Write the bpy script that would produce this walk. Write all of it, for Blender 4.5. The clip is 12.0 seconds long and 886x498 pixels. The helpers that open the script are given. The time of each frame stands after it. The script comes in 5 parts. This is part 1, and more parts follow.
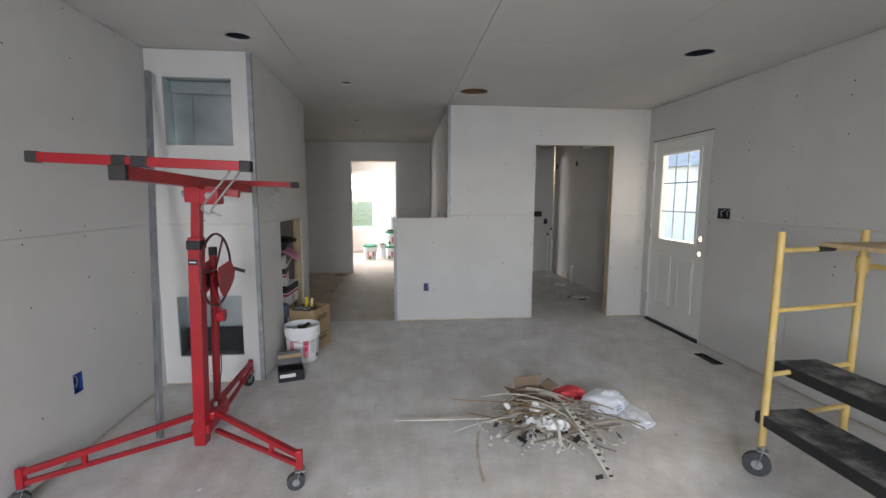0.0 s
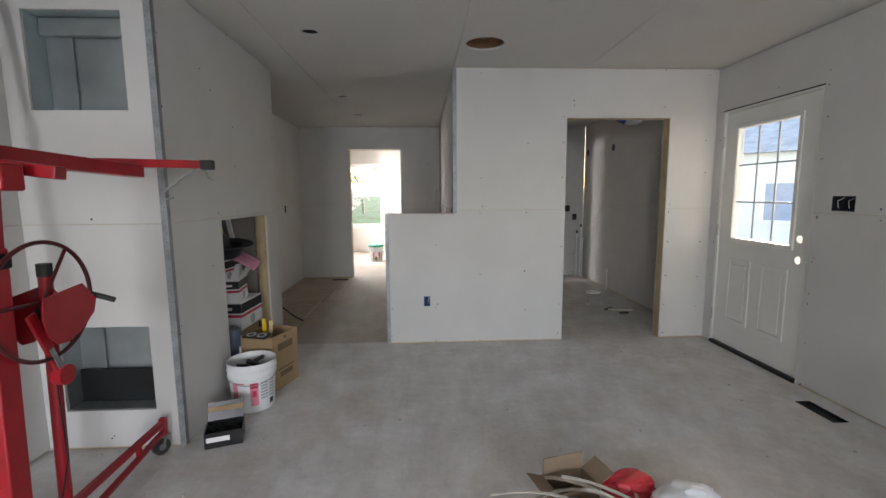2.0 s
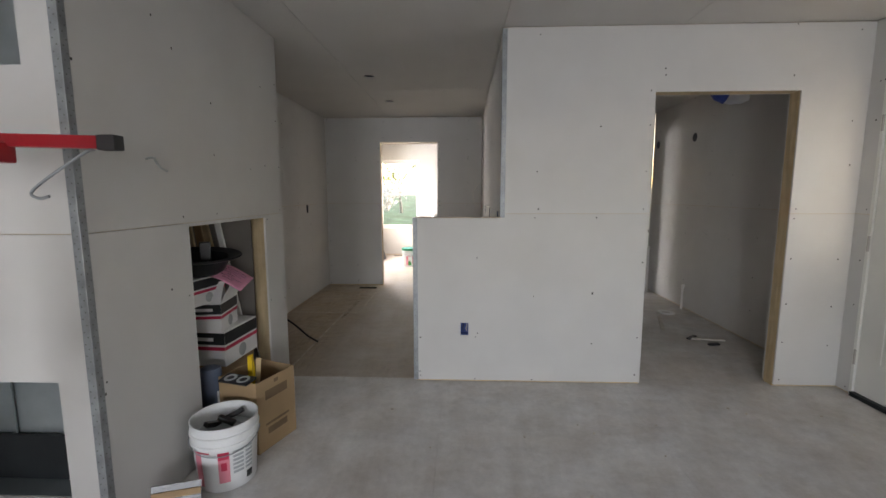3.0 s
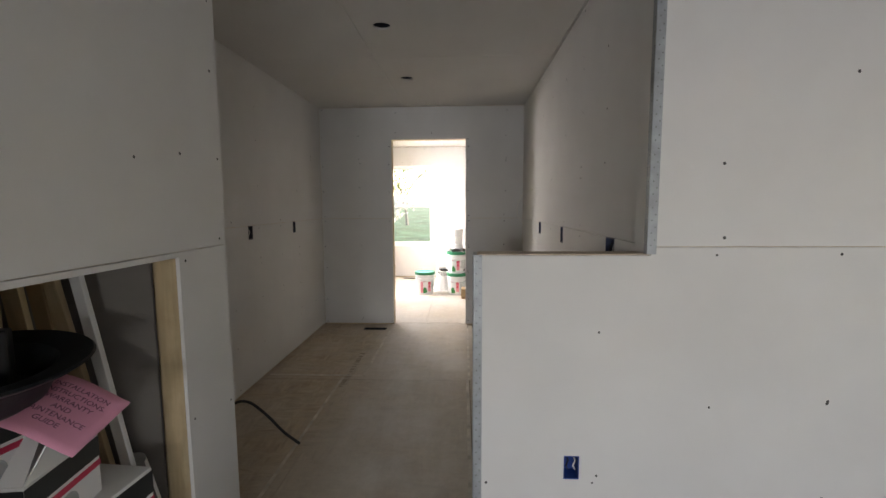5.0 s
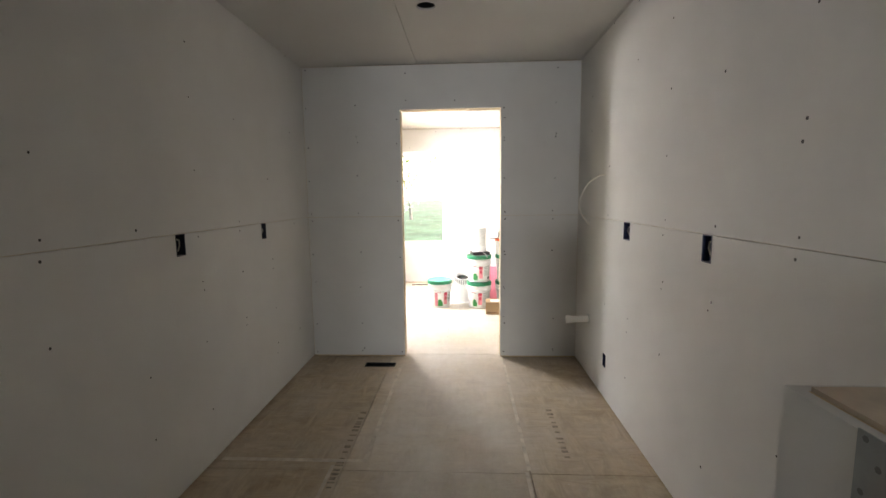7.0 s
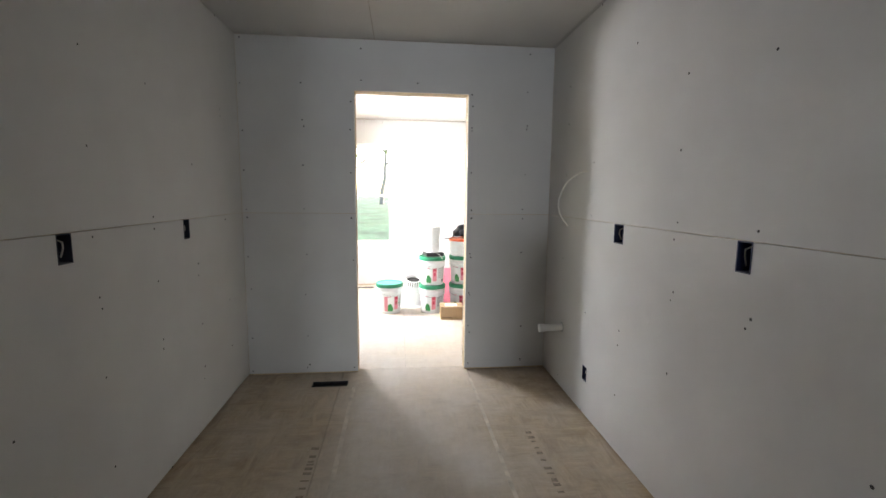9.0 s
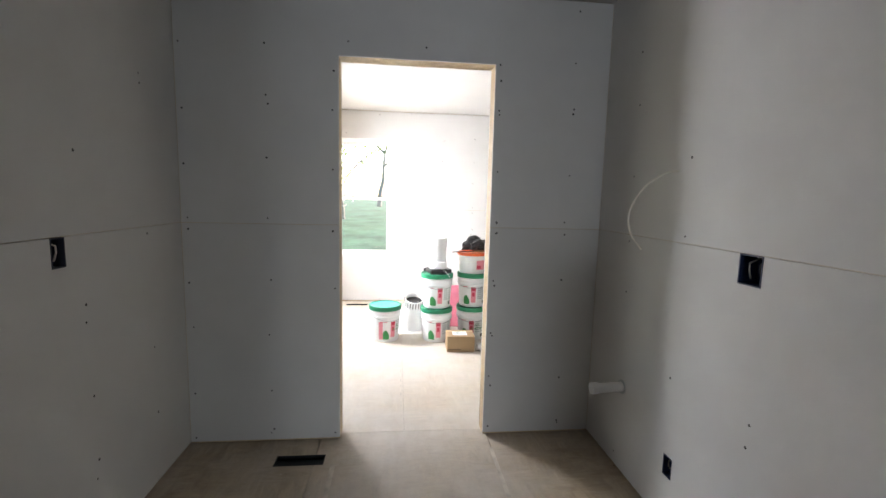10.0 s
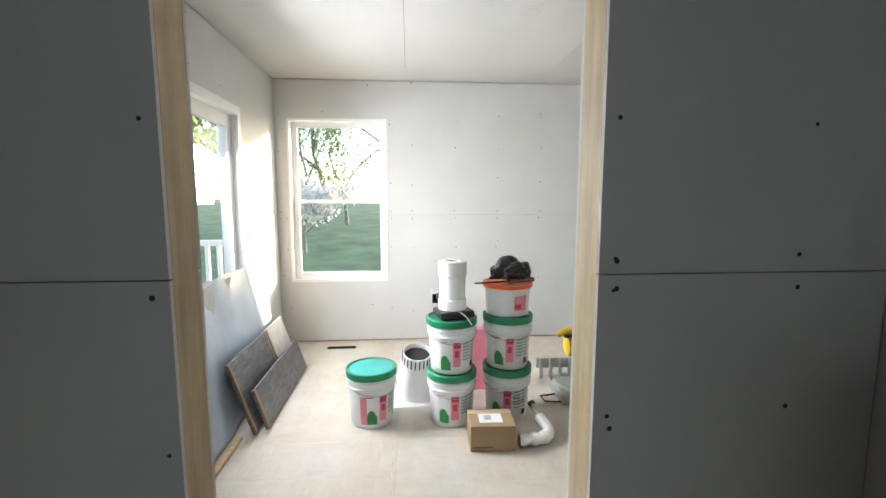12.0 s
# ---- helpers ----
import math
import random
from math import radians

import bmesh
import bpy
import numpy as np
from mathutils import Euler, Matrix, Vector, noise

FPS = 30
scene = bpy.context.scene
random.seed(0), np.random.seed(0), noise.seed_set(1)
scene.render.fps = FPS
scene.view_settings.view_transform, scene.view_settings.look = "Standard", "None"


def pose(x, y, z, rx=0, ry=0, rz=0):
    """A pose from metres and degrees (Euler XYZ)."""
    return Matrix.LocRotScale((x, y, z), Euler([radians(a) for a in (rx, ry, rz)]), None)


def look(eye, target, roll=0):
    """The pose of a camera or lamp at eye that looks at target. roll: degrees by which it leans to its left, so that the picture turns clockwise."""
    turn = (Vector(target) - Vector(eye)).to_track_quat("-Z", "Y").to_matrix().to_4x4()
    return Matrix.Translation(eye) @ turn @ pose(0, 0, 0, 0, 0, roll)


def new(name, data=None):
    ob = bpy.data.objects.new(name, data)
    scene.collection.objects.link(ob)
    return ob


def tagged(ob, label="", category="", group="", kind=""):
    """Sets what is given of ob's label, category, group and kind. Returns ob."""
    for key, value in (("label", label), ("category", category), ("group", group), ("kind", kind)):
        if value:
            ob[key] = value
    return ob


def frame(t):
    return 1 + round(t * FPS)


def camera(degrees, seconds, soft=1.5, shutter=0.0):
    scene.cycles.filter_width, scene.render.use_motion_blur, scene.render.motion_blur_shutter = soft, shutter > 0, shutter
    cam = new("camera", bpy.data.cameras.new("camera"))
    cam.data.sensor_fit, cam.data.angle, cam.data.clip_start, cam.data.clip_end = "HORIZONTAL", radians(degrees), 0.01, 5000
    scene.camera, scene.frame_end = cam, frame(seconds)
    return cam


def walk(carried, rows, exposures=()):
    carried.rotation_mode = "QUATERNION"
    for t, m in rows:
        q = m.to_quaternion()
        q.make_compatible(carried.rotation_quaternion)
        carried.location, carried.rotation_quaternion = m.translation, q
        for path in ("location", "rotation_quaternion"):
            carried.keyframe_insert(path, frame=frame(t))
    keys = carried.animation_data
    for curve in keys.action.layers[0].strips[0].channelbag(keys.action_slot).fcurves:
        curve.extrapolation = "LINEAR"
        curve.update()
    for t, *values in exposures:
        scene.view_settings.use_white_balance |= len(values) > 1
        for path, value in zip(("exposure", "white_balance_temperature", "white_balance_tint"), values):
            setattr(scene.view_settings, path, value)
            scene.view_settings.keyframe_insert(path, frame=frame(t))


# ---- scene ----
cam = camera(91.1, 12.0)
PATH = [
    (0, (0.069, 0.101, 1.411), (0.26, 2.078, 1.179), 0.2),
    (0.5, (0.096, 0.243, 1.381), (0.292, 2.22, 1.149), 0.2),
    (1, (0.129, 0.514, 1.382), (0.329, 2.489, 1.145), 0.0),
    (1.5, (0.251, 0.822, 1.369), (0.414, 2.801, 1.13), -0.1),
    (2, (0.313, 1.141, 1.356), (0.408, 3.124, 1.108), -0.4),
    (2.5, (0.316, 1.537, 1.369), (0.391, 3.52, 1.12), -0.7),
    (3, (0.322, 1.992, 1.355), (0.24, 3.975, 1.103), -0.1),
    (3.2, (0.306, 2.142, 1.363), (0.195, 4.122, 1.103), -0.3),
    (5, (-0.051, 3.468, 1.369), (-0.143, 5.455, 1.166), -0.3),
    (5.5, (-0.081, 3.822, 1.382), (-0.174, 5.809, 1.18), 0.3),
    (6, (-0.185, 4.182, 1.375), (-0.28, 6.168, 1.164), -0.2),
    (6.5, (-0.248, 4.488, 1.372), (-0.348, 6.472, 1.145), -0.4),
    (7, (-0.321, 4.705, 1.373), (-0.421, 6.688, 1.137), -0.7),
    (9, (-0.531, 5.094, 1.358), (-0.329, 7.069, 1.112), 0.6),
    (9.5, (-0.511, 5.511, 1.377), (-0.3, 7.486, 1.143), 1.3),
    (10, (-0.537, 5.964, 1.378), (-0.325, 7.939, 1.143), 1.4),
    (10.5, (-0.484, 6.386, 1.37), (-0.283, 8.362, 1.135), 0.8),
    (11, (-0.474, 6.796, 1.363), (-0.278, 8.773, 1.135), 0.4),
    (11.5, (-0.445, 7.173, 1.36), (-0.254, 9.151, 1.135), -0.5),
    (12, (-0.4, 7.503, 1.369), (-0.245, 9.484, 1.139), -0.0),
]
walk(cam, [(t, look(eye, target, roll)) for t, eye, target, roll in PATH], [(0, 2.5, 7100, 20), (3, 2.5, 7350, 21), (5, 2.6, 7500, 21), (6, 2.9, 7600, 20), (7, 3.0, 7550, 19), (9, 2.9, 6900, 18), (9.5, 2.75, 6800, 18), (10, 2.6, 6750, 18), (10.5, 2.45, 6750, 18), (11.5, 2.05, 6600, 14), (12, 1.85, 6550, 12)])

# ---- world, sun, lights ----
world = bpy.data.worlds.new("sky")
scene.world = world
world.use_nodes = True
wn = world.node_tree
sky = wn.nodes.new("ShaderNodeTexSky")
sky.sky_type = "NISHITA"
sky.sun_disc = False
sky.sun_elevation = radians(13.2)
sky.sun_rotation = radians(42.3)
sky.dust_density = 0.6
wn.links.new(sky.outputs[0], wn.nodes["Background"].inputs[0])
wn.nodes["Background"].inputs[1].default_value = 0.15
sun = new("sun", bpy.data.lights.new("sun", "SUN"))
sun.data.energy, sun.data.angle, sun.data.color = 4.2, radians(0.6), (1.0, 0.88, 0.70)
sun.matrix_world = look((10, 11, 3.5), (0, 0, 0))


def window_lamp(name, eye, target, w, h, watts, color, spread=180):
    """Area lamp in a window's opening, for skylight and one added fill."""
    ob = new(name, bpy.data.lights.new(name, "AREA"))
    ob.data.shape, ob.data.size, ob.data.size_y = "RECTANGLE", w, h
    ob.data.energy, ob.data.color, ob.data.spread = watts, color, radians(spread)
    ob.matrix_world = look(eye, target)
    return ob


window_lamp("rear_window_light", (-0.75, -2.90, 1.40), (-0.65, -1.4, 0.25), 1.2, 1.1, 18, (0.75, 0.88, 1.0), 120)
window_lamp("rear_window_light", (1.95, -2.90, 1.40), (1.80, -1.4, 0.25), 1.2, 1.1, 8.5, (0.75, 0.88, 1.0), 120)
window_lamp("patio_sky_light", (-1.705, 10.32, 1.60), (0.0, 10.26, 1.05), 0.76, 0.56, 12.5, (0.88, 0.94, 1.0), 150)
# added warm fill aimed upwards; the deck outside gets no sun
window_lamp("patio_warm_fill", (-1.66, 9.45, 1.30), (0.0, 9.45, 1.9), 0.80, 0.9, 0.8, (1.0, 0.93, 0.78))

# ---- materials ----


def mat(name, color, rough=0.7, metal=0.0, var=0.12, scale=6.0, bump=0.1, bscale=80.0, stain=None, stain_scale=1.5, stain_amount=0.35, stretch=(1, 1, 1), rand=0.0, trans=0.0, spec=None):
    m = bpy.data.materials.new(name)
    m.use_nodes = True
    nt = m.node_tree
    N, L = nt.nodes, nt.links
    b = N["Principled BSDF"]
    b.inputs["Roughness"].default_value = rough
    b.inputs["Metallic"].default_value = metal
    if spec is not None:
        b.inputs["Specular IOR Level"].default_value = spec
    if trans:
        b.inputs["Transmission Weight"].default_value = trans
    co = N.new("ShaderNodeTexCoord")
    mp = N.new("ShaderNodeMapping")
    mp.inputs["Scale"].default_value = stretch
    L.new(co.outputs["Object"], mp.inputs[0])
    n1 = N.new("ShaderNodeTexNoise")
    n1.inputs["Scale"].default_value, n1.inputs["Detail"].default_value = scale, 6
    L.new(mp.outputs[0], n1.inputs[0])
    r = N.new("ShaderNodeValToRGB")
    lo = [max(0, c * (1 - var)) for c in color]
    hi = [min(1, c * (1 + var)) for c in color]
    r.color_ramp.elements[0].color, r.color_ramp.elements[0].position = (*lo, 1), 0.3
    r.color_ramp.elements[1].color, r.color_ramp.elements[1].position = (*hi, 1), 0.7
    L.new(n1.outputs[0], r.inputs[0])
    out = r.outputs[0]
    if stain:
        n2 = N.new("ShaderNodeTexNoise")
        n2.inputs["Scale"].default_value, n2.inputs["Detail"].default_value, n2.inputs["Roughness"].default_value = stain_scale, 8, 0.65
        L.new(co.outputs["Object"], n2.inputs[0])
        mr = N.new("ShaderNodeMapRange")
        mr.inputs[1].default_value, mr.inputs[2].default_value, mr.inputs[4].default_value = 0.45, 0.75, stain_amount
        L.new(n2.outputs[0], mr.inputs[0])
        mx = N.new("ShaderNodeMix")
        mx.data_type = "RGBA"
        mx.inputs["B"].default_value = (*stain, 1)
        L.new(mr.outputs[0], mx.inputs["Factor"])
        L.new(out, mx.inputs["A"])
        out = mx.outputs["Result"]
    if rand:
        oi = N.new("ShaderNodeObjectInfo")
        hs = N.new("ShaderNodeHueSaturation")
        m2 = N.new("ShaderNodeMapRange")
        m2.inputs[3].default_value, m2.inputs[4].default_value = 1 - rand, 1 + rand
        L.new(oi.outputs["Random"], m2.inputs[0])
        L.new(m2.outputs[0], hs.inputs["Value"])
        L.new(out, hs.inputs["Color"])
        out = hs.outputs[0]
    L.new(out, b.inputs["Base Color"])
    if bump:
        n3 = N.new("ShaderNodeTexNoise")
        n3.inputs["Scale"].default_value, n3.inputs["Detail"].default_value = bscale, 4
        L.new(mp.outputs[0], n3.inputs[0])
        bp = N.new("ShaderNodeBump")
        bp.inputs["Strength"].default_value, bp.inputs["Distance"].default_value = bump, 0.004
        L.new(n3.outputs[0], bp.inputs["Height"])
        L.new(bp.outputs[0], b.inputs["Normal"])
    return m


def subfloor_mat(name, dust, chip_lo, chip_hi, dust_lo, dust_hi, path=None, weave=0.22):
    """Strand board under drywall dust; dust 0..1; path: x of a dusty trodden way along y."""
    m = bpy.data.materials.new(name)
    m.use_nodes = True
    N, L = m.node_tree.nodes, m.node_tree.links
    b = N["Principled BSDF"]
    b.inputs["Roughness"].default_value = 0.6
    co = N.new("ShaderNodeTexCoord")

    def ramp(src, lo, hi, p0, p1):
        r = N.new("ShaderNodeValToRGB")
        r.color_ramp.elements[0].color, r.color_ramp.elements[0].position = (*lo, 1), p0
        r.color_ramp.elements[1].color, r.color_ramp.elements[1].position = (*hi, 1), p1
        L.new(src, r.inputs[0])
        return r.outputs[0]

    def noise_tex(scale, detail, rough=0.6, stretch=None, turn=0.0):
        n = N.new("ShaderNodeTexNoise")
        n.inputs["Scale"].default_value, n.inputs["Detail"].default_value, n.inputs["Roughness"].default_value = scale, detail, rough
        n.inputs["Distortion"].default_value = 1.2 if stretch else 0.0
        if stretch:
            mp = N.new("ShaderNodeMapping")
            mp.inputs["Scale"].default_value, mp.inputs["Rotation"].default_value = stretch, (0, 0, turn)
            L.new(co.outputs["Object"], mp.inputs[0])
            L.new(mp.outputs[0], n.inputs[0])
        else:
            L.new(co.outputs["Object"], n.inputs[0])
        return n.outputs[0]

    def mix(f, x, y):
        mx = N.new("ShaderNodeMix")
        mx.data_type = "RGBA"
        if isinstance(f, float):
            mx.inputs["Factor"].default_value = f
        else:
            L.new(f, mx.inputs["Factor"])
        L.new(x, mx.inputs["A"])
        L.new(y, mx.inputs["B"])
        return mx.outputs["Result"]

    def rng_map(src, a0, a1, b0, b1):
        mr = N.new("ShaderNodeMapRange")
        for k, v in enumerate((a0, a1, b0, b1)):
            mr.inputs[k + 1].default_value = v
        L.new(src, mr.inputs[0])
        return mr.outputs[0]
    c1 = ramp(noise_tex(1.0, 5, 0.7, (17, 3.5, 10), 0.4), chip_lo, chip_hi, 0.35, 0.66)
    c2 = ramp(noise_tex(1.0, 5, 0.7, (4, 19, 10), 0.2), chip_lo, chip_hi, 0.35, 0.66)
    chips = mix(rng_map(noise_tex(6, 3), 0.42, 0.58, 0, 1), c1, c2)
    d1 = ramp(noise_tex(4.5, 12, 0.8), dust_lo, dust_hi, 0.3, 0.7)
    d2 = ramp(noise_tex(1.0, 8, 0.7, (14, 2.2, 4), 0.25), dust_lo, dust_hi, 0.35, 0.65)
    dusty = mix(weave, d1, d2)
    cover = rng_map(noise_tex(2.2, 12, 0.72), 0.36, 0.66, max(0.0, dust - 0.25), min(1.0, dust + 0.2))
    if path is not None:
        sp = N.new("ShaderNodeSeparateXYZ")
        L.new(co.outputs["Object"], sp.inputs[0])
        o = N.new("ShaderNodeMath")
        o.operation = "SUBTRACT"
        o.inputs[1].default_value = path
        L.new(sp.outputs[0], o.inputs[0])
        ab = N.new("ShaderNodeMath")
        ab.operation = "ABSOLUTE"
        L.new(o.outputs[0], ab.inputs[0])
        band = rng_map(ab.outputs[0], 0.28, 0.62, 0.42, 0.0)
        ad = N.new("ShaderNodeMath")
        ad.operation = "ADD"
        ad.use_clamp = True
        L.new(cover, ad.inputs[0])
        L.new(band, ad.inputs[1])
        cover = ad.outputs[0]
    col = mix(cover, chips, dusty)
    specks = N.new("ShaderNodeValToRGB")
    specks.color_ramp.elements[0].position, specks.color_ramp.elements[1].position = 0.70, 0.76
    specks.color_ramp.elements[1].color = (0.5, 0.5, 0.5, 1)
    L.new(noise_tex(38, 3), specks.inputs[0])
    white = N.new("ShaderNodeRGB")
    white.outputs[0].default_value = (0.72, 0.70, 0.67, 1)
    col = mix(specks.outputs[0], col, white.outputs[0])
    L.new(col, b.inputs["Base Color"])
    bp = N.new("ShaderNodeBump")
    bp.inputs["Strength"].default_value, bp.inputs["Distance"].default_value = 0.35, 0.003
    L.new(noise_tex(60, 6, 0.7), bp.inputs["Height"])
    L.new(bp.outputs[0], b.inputs["Normal"])
    return m


DRYWALL = mat("drywall_paper", (0.60, 0.592, 0.575), 0.85, var=0.03, scale=3, bump=0.05, bscale=300, stain=(0.50, 0.48, 0.44), stain_scale=1.2, stain_amount=0.16, rand=0.02)
# well darker than the room drywall, so the cupboard inside comes out dark
LINING = mat("dark_chase_lining", (0.24, 0.22, 0.205), 0.9, var=0.08, scale=5, bump=0.05, bscale=200)
CEIL = mat("ceiling_board", (0.56, 0.55, 0.53), 0.85, var=0.03, scale=2, bump=0.05, bscale=300, stain=(0.52, 0.50, 0.46), stain_amount=0.16)
PINE = mat("pine_stud", (0.53, 0.41, 0.25), 0.6, var=0.22, scale=5, bump=0.15, bscale=40, stretch=(6, 6, 0.6), stain=(0.33, 0.19, 0.08), stain_scale=7, stain_amount=0.4)
OSB = mat("osb_cap", (0.50, 0.41, 0.32), 0.7, var=0.18, scale=22, bump=0.3, bscale=60)
CHIP_LO, CHIP_HI = (0.27, 0.19, 0.11), (0.49, 0.38, 0.24)
FLOOR_DUSTY = subfloor_mat("dusty_subfloor", 0.84, (0.36, 0.28, 0.21), (0.5, 0.42, 0.33), (0.46, 0.455, 0.45), (0.85, 0.85, 0.845), weave=0.10)
FLOOR_HALL = subfloor_mat("hall_subfloor", 0.37, CHIP_LO, CHIP_HI, (0.44, 0.40, 0.35), (0.64, 0.60, 0.55), -0.44, 0.15)
FLOOR_FAR = subfloor_mat("far_subfloor", 0.55, (0.42, 0.33, 0.22), (0.58, 0.48, 0.35), (0.5, 0.48, 0.45), (0.7, 0.68, 0.64))
PERF = mat("bead_dimples", (0.16, 0.165, 0.17), 0.6, 0.3, bump=0)
GALV = mat("galvanised_steel", (0.29, 0.31, 0.32), 0.5, 0.4, var=0.2, scale=18, bump=0.1, bscale=50, stain=(0.30, 0.33, 0.34), stain_scale=5)
DUCT = mat("duct_sheet_metal", (0.40, 0.45, 0.46), 0.3, 0.75, var=0.25, scale=3, bump=0.25, bscale=5)
BLACKMETAL = mat("black_metal", (0.015, 0.018, 0.02), 0.45, 0.3, var=0.3)
SCREW = mat("screw_head", (0.035, 0.033, 0.032), 0.6, 0.2, var=0.3, bump=0)
BOXBLUE = mat("blue_box_plastic", (0.012, 0.05, 0.23), 0.45, var=0.2, bump=0.05)
BOXNAVY = mat("navy_box_plastic", (0.010, 0.022, 0.075), 0.45, var=0.2, bump=0.05)
BOXDARK = mat("dark_box_plastic", (0.012, 0.016, 0.03), 0.5, var=0.2, bump=0.05)
# near-black that paints the shade in recesses; also colours the floor slab
VOID = mat("unlit_cavity", (0.03, 0.027, 0.025), 0.9, var=0.3)
ATTIC = mat("attic_wood", (0.22, 0.12, 0.06), 0.85, var=0.35, scale=12)
DOORWHITE = mat("door_paint", (0.74, 0.74, 0.70), 0.4, var=0.03, scale=4, bump=0.03)
VINYL = mat("white_vinyl", (0.80, 0.80, 0.79), 0.35, var=0.02, bump=0)
STEELHINGE = mat("satin_hinge", (0.45, 0.43, 0.40), 0.35, 0.9, var=0.15)
RUBBER = mat("black_rubber", (0.02, 0.02, 0.021), 0.6, var=0.3)
RED = mat("red_enamel", (0.36, 0.010, 0.018), 0.33, 0.0, var=0.14, scale=7, bump=0.06, bscale=30, stain=(0.24, 0.012, 0.016), stain_scale=5, stain_amount=0.4)
DARKRED = mat("worn_dark_red_enamel", (0.085, 0.012, 0.014), 0.4, 0.1, var=0.3, scale=9, bump=0.05)
YELLOW = mat("yellow_enamel", (0.66, 0.46, 0.15), 0.45, var=0.12, scale=9, stain=(0.56, 0.46, 0.28), stain_scale=6, stain_amount=0.6)
DECKBLACK = mat("dusty_black_deck", (0.035, 0.037, 0.04), 0.8, var=0.3, scale=10, stain=(0.42, 0.42, 0.41), stain_scale=7, stain_amount=0.75, bump=0.3)
PLY = mat("plywood", (0.55, 0.40, 0.22), 0.6, var=0.14, scale=5, stretch=(1, 8, 1))
CARD = mat("cardboard", (0.36, 0.24, 0.13), 0.8, var=0.1, scale=6, bump=0.08, stain=(0.27, 0.17, 0.09), stain_scale=3, rand=0.08)
DULLCARD = mat("dull_brown_card", (0.25, 0.18, 0.12), 0.85, var=0.12, scale=6, bump=0.1, stain=(0.17, 0.12, 0.08), stain_scale=4)
CARDDARK = mat("cardboard_inside", (0.17, 0.11, 0.06), 0.85, var=0.2)
PLASTICW = mat("white_bucket_plastic", (0.76, 0.77, 0.77), 0.4, var=0.04, scale=5, bump=0.04, stain=(0.62, 0.60, 0.56), stain_scale=6, stain_amount=0.4)
GREENLID = mat("green_lid_plastic", (0.008, 0.22, 0.10), 0.4, var=0.12, scale=5)
TEALTOP = mat("teal_lid_top", (0.02, 0.33, 0.28), 0.45, var=0.1, scale=5, stain=(0.25, 0.45, 0.42), stain_scale=8)
LGREEN = mat("label_green", (0.02, 0.24, 0.06), 0.5, var=0.08, bump=0)
LPINK = mat("label_pink", (0.72, 0.24, 0.30), 0.5, var=0.08, bump=0)
LRED = mat("label_red", (0.55, 0.03, 0.08), 0.5, var=0.08, bump=0)
LGREY = mat("label_grey", (0.38, 0.41, 0.41), 0.5, var=0.12, bump=0)
LBLACK = mat("label_ink", (0.02, 0.022, 0.022), 0.5, var=0.2, bump=0)
LWHITE = mat("label_white", (0.78, 0.78, 0.77), 0.5, var=0.03, bump=0)
ORANGE = mat("orange_rim_plastic", (0.75, 0.12, 0.03), 0.4, var=0.1)
PVC = mat("white_pvc", (0.80, 0.80, 0.79), 0.3, var=0.03, bump=0.02)
PINKFOAM = mat("pink_foam", (0.75, 0.22, 0.30), 0.7, var=0.08, scale=12, bump=0.2)
PAPERPINK = mat("pink_paper", (0.70, 0.30, 0.42), 0.7, var=0.04, bump=0.03)
REDCLOTH = mat("red_plastic_bag", (0.58, 0.03, 0.045), 0.5, var=0.2, scale=10, bump=0.5, bscale=20)
BAGWHITE = mat("white_plastic_bag", (0.72, 0.75, 0.79), 0.35, var=0.06, scale=8, bump=0.4, bscale=18)
BLACKBAG = mat("black_plastic", (0.015, 0.015, 0.017), 0.3, var=0.3, bump=0.3, bscale=15)
WOODSTRIP = mat("grey_wood_strip", (0.37, 0.32, 0.26), 0.75, var=0.25, scale=14, bump=0.2, rand=0.3)
PALESTRIP = mat("pale_trim_strip", (0.58, 0.55, 0.49), 0.6, var=0.15, scale=14, rand=0.15)
# pale blue base carries the daylight that shines through the film
SHEET = mat("daylit_plastic_wrap", (0.50, 0.58, 0.70), 0.25, var=0.08, scale=3, bump=0.5, bscale=4, stretch=(1, 3, 0.5))
TILEGREY = mat("grey_laminate", (0.13, 0.13, 0.14), 0.5, var=0.4, scale=9, stretch=(1, 1, 5), stain=(0.3, 0.3, 0.3), stain_scale=10)
TOOLGREY = mat("grey_tool_cast", (0.40, 0.42, 0.38), 0.5, 0.2, var=0.12)
TOOLYELLOW = mat("yellow_tool_plastic", (0.75, 0.48, 0.02), 0.4, var=0.1)
CABLE = mat("white_cable", (0.66, 0.64, 0.58), 0.5, var=0.05)
WHEELGREY = mat("grey_rubber_wheel", (0.045, 0.047, 0.048), 0.55, var=0.2)
GRASS = mat("hill_grass", (0.05, 0.13, 0.075), 0.9, var=0.45, scale=1.2, bump=0.6, bscale=5, stain=(0.08, 0.13, 0.05), stain_scale=0.4)
BARK = mat("grey_bark", (0.27, 0.25, 0.23), 0.9, var=0.3, scale=8)
LEAFG = mat("spring_leaf", (0.20, 0.28, 0.06), 0.7, var=0.4, scale=3, bump=0)
BLOSSOM = mat("white_blossom", (0.75, 0.73, 0.72), 0.7, var=0.08, scale=3, bump=0)
SIDING = mat("white_siding", (0.76, 0.77, 0.78), 0.6, var=0.05)
GLASS = bpy.data.materials.new("window_glass")
GLASS.use_nodes = True
_g = GLASS.node_tree.nodes["Principled BSDF"]
_g.inputs["Roughness"].default_value, _g.inputs["Transmission Weight"].default_value, _g.inputs["IOR"].default_value = 0.0, 1.0, 1.15
_g.inputs["Base Color"].default_value = (0.97, 0.99, 0.98, 1)

# ---- mesh helpers ----


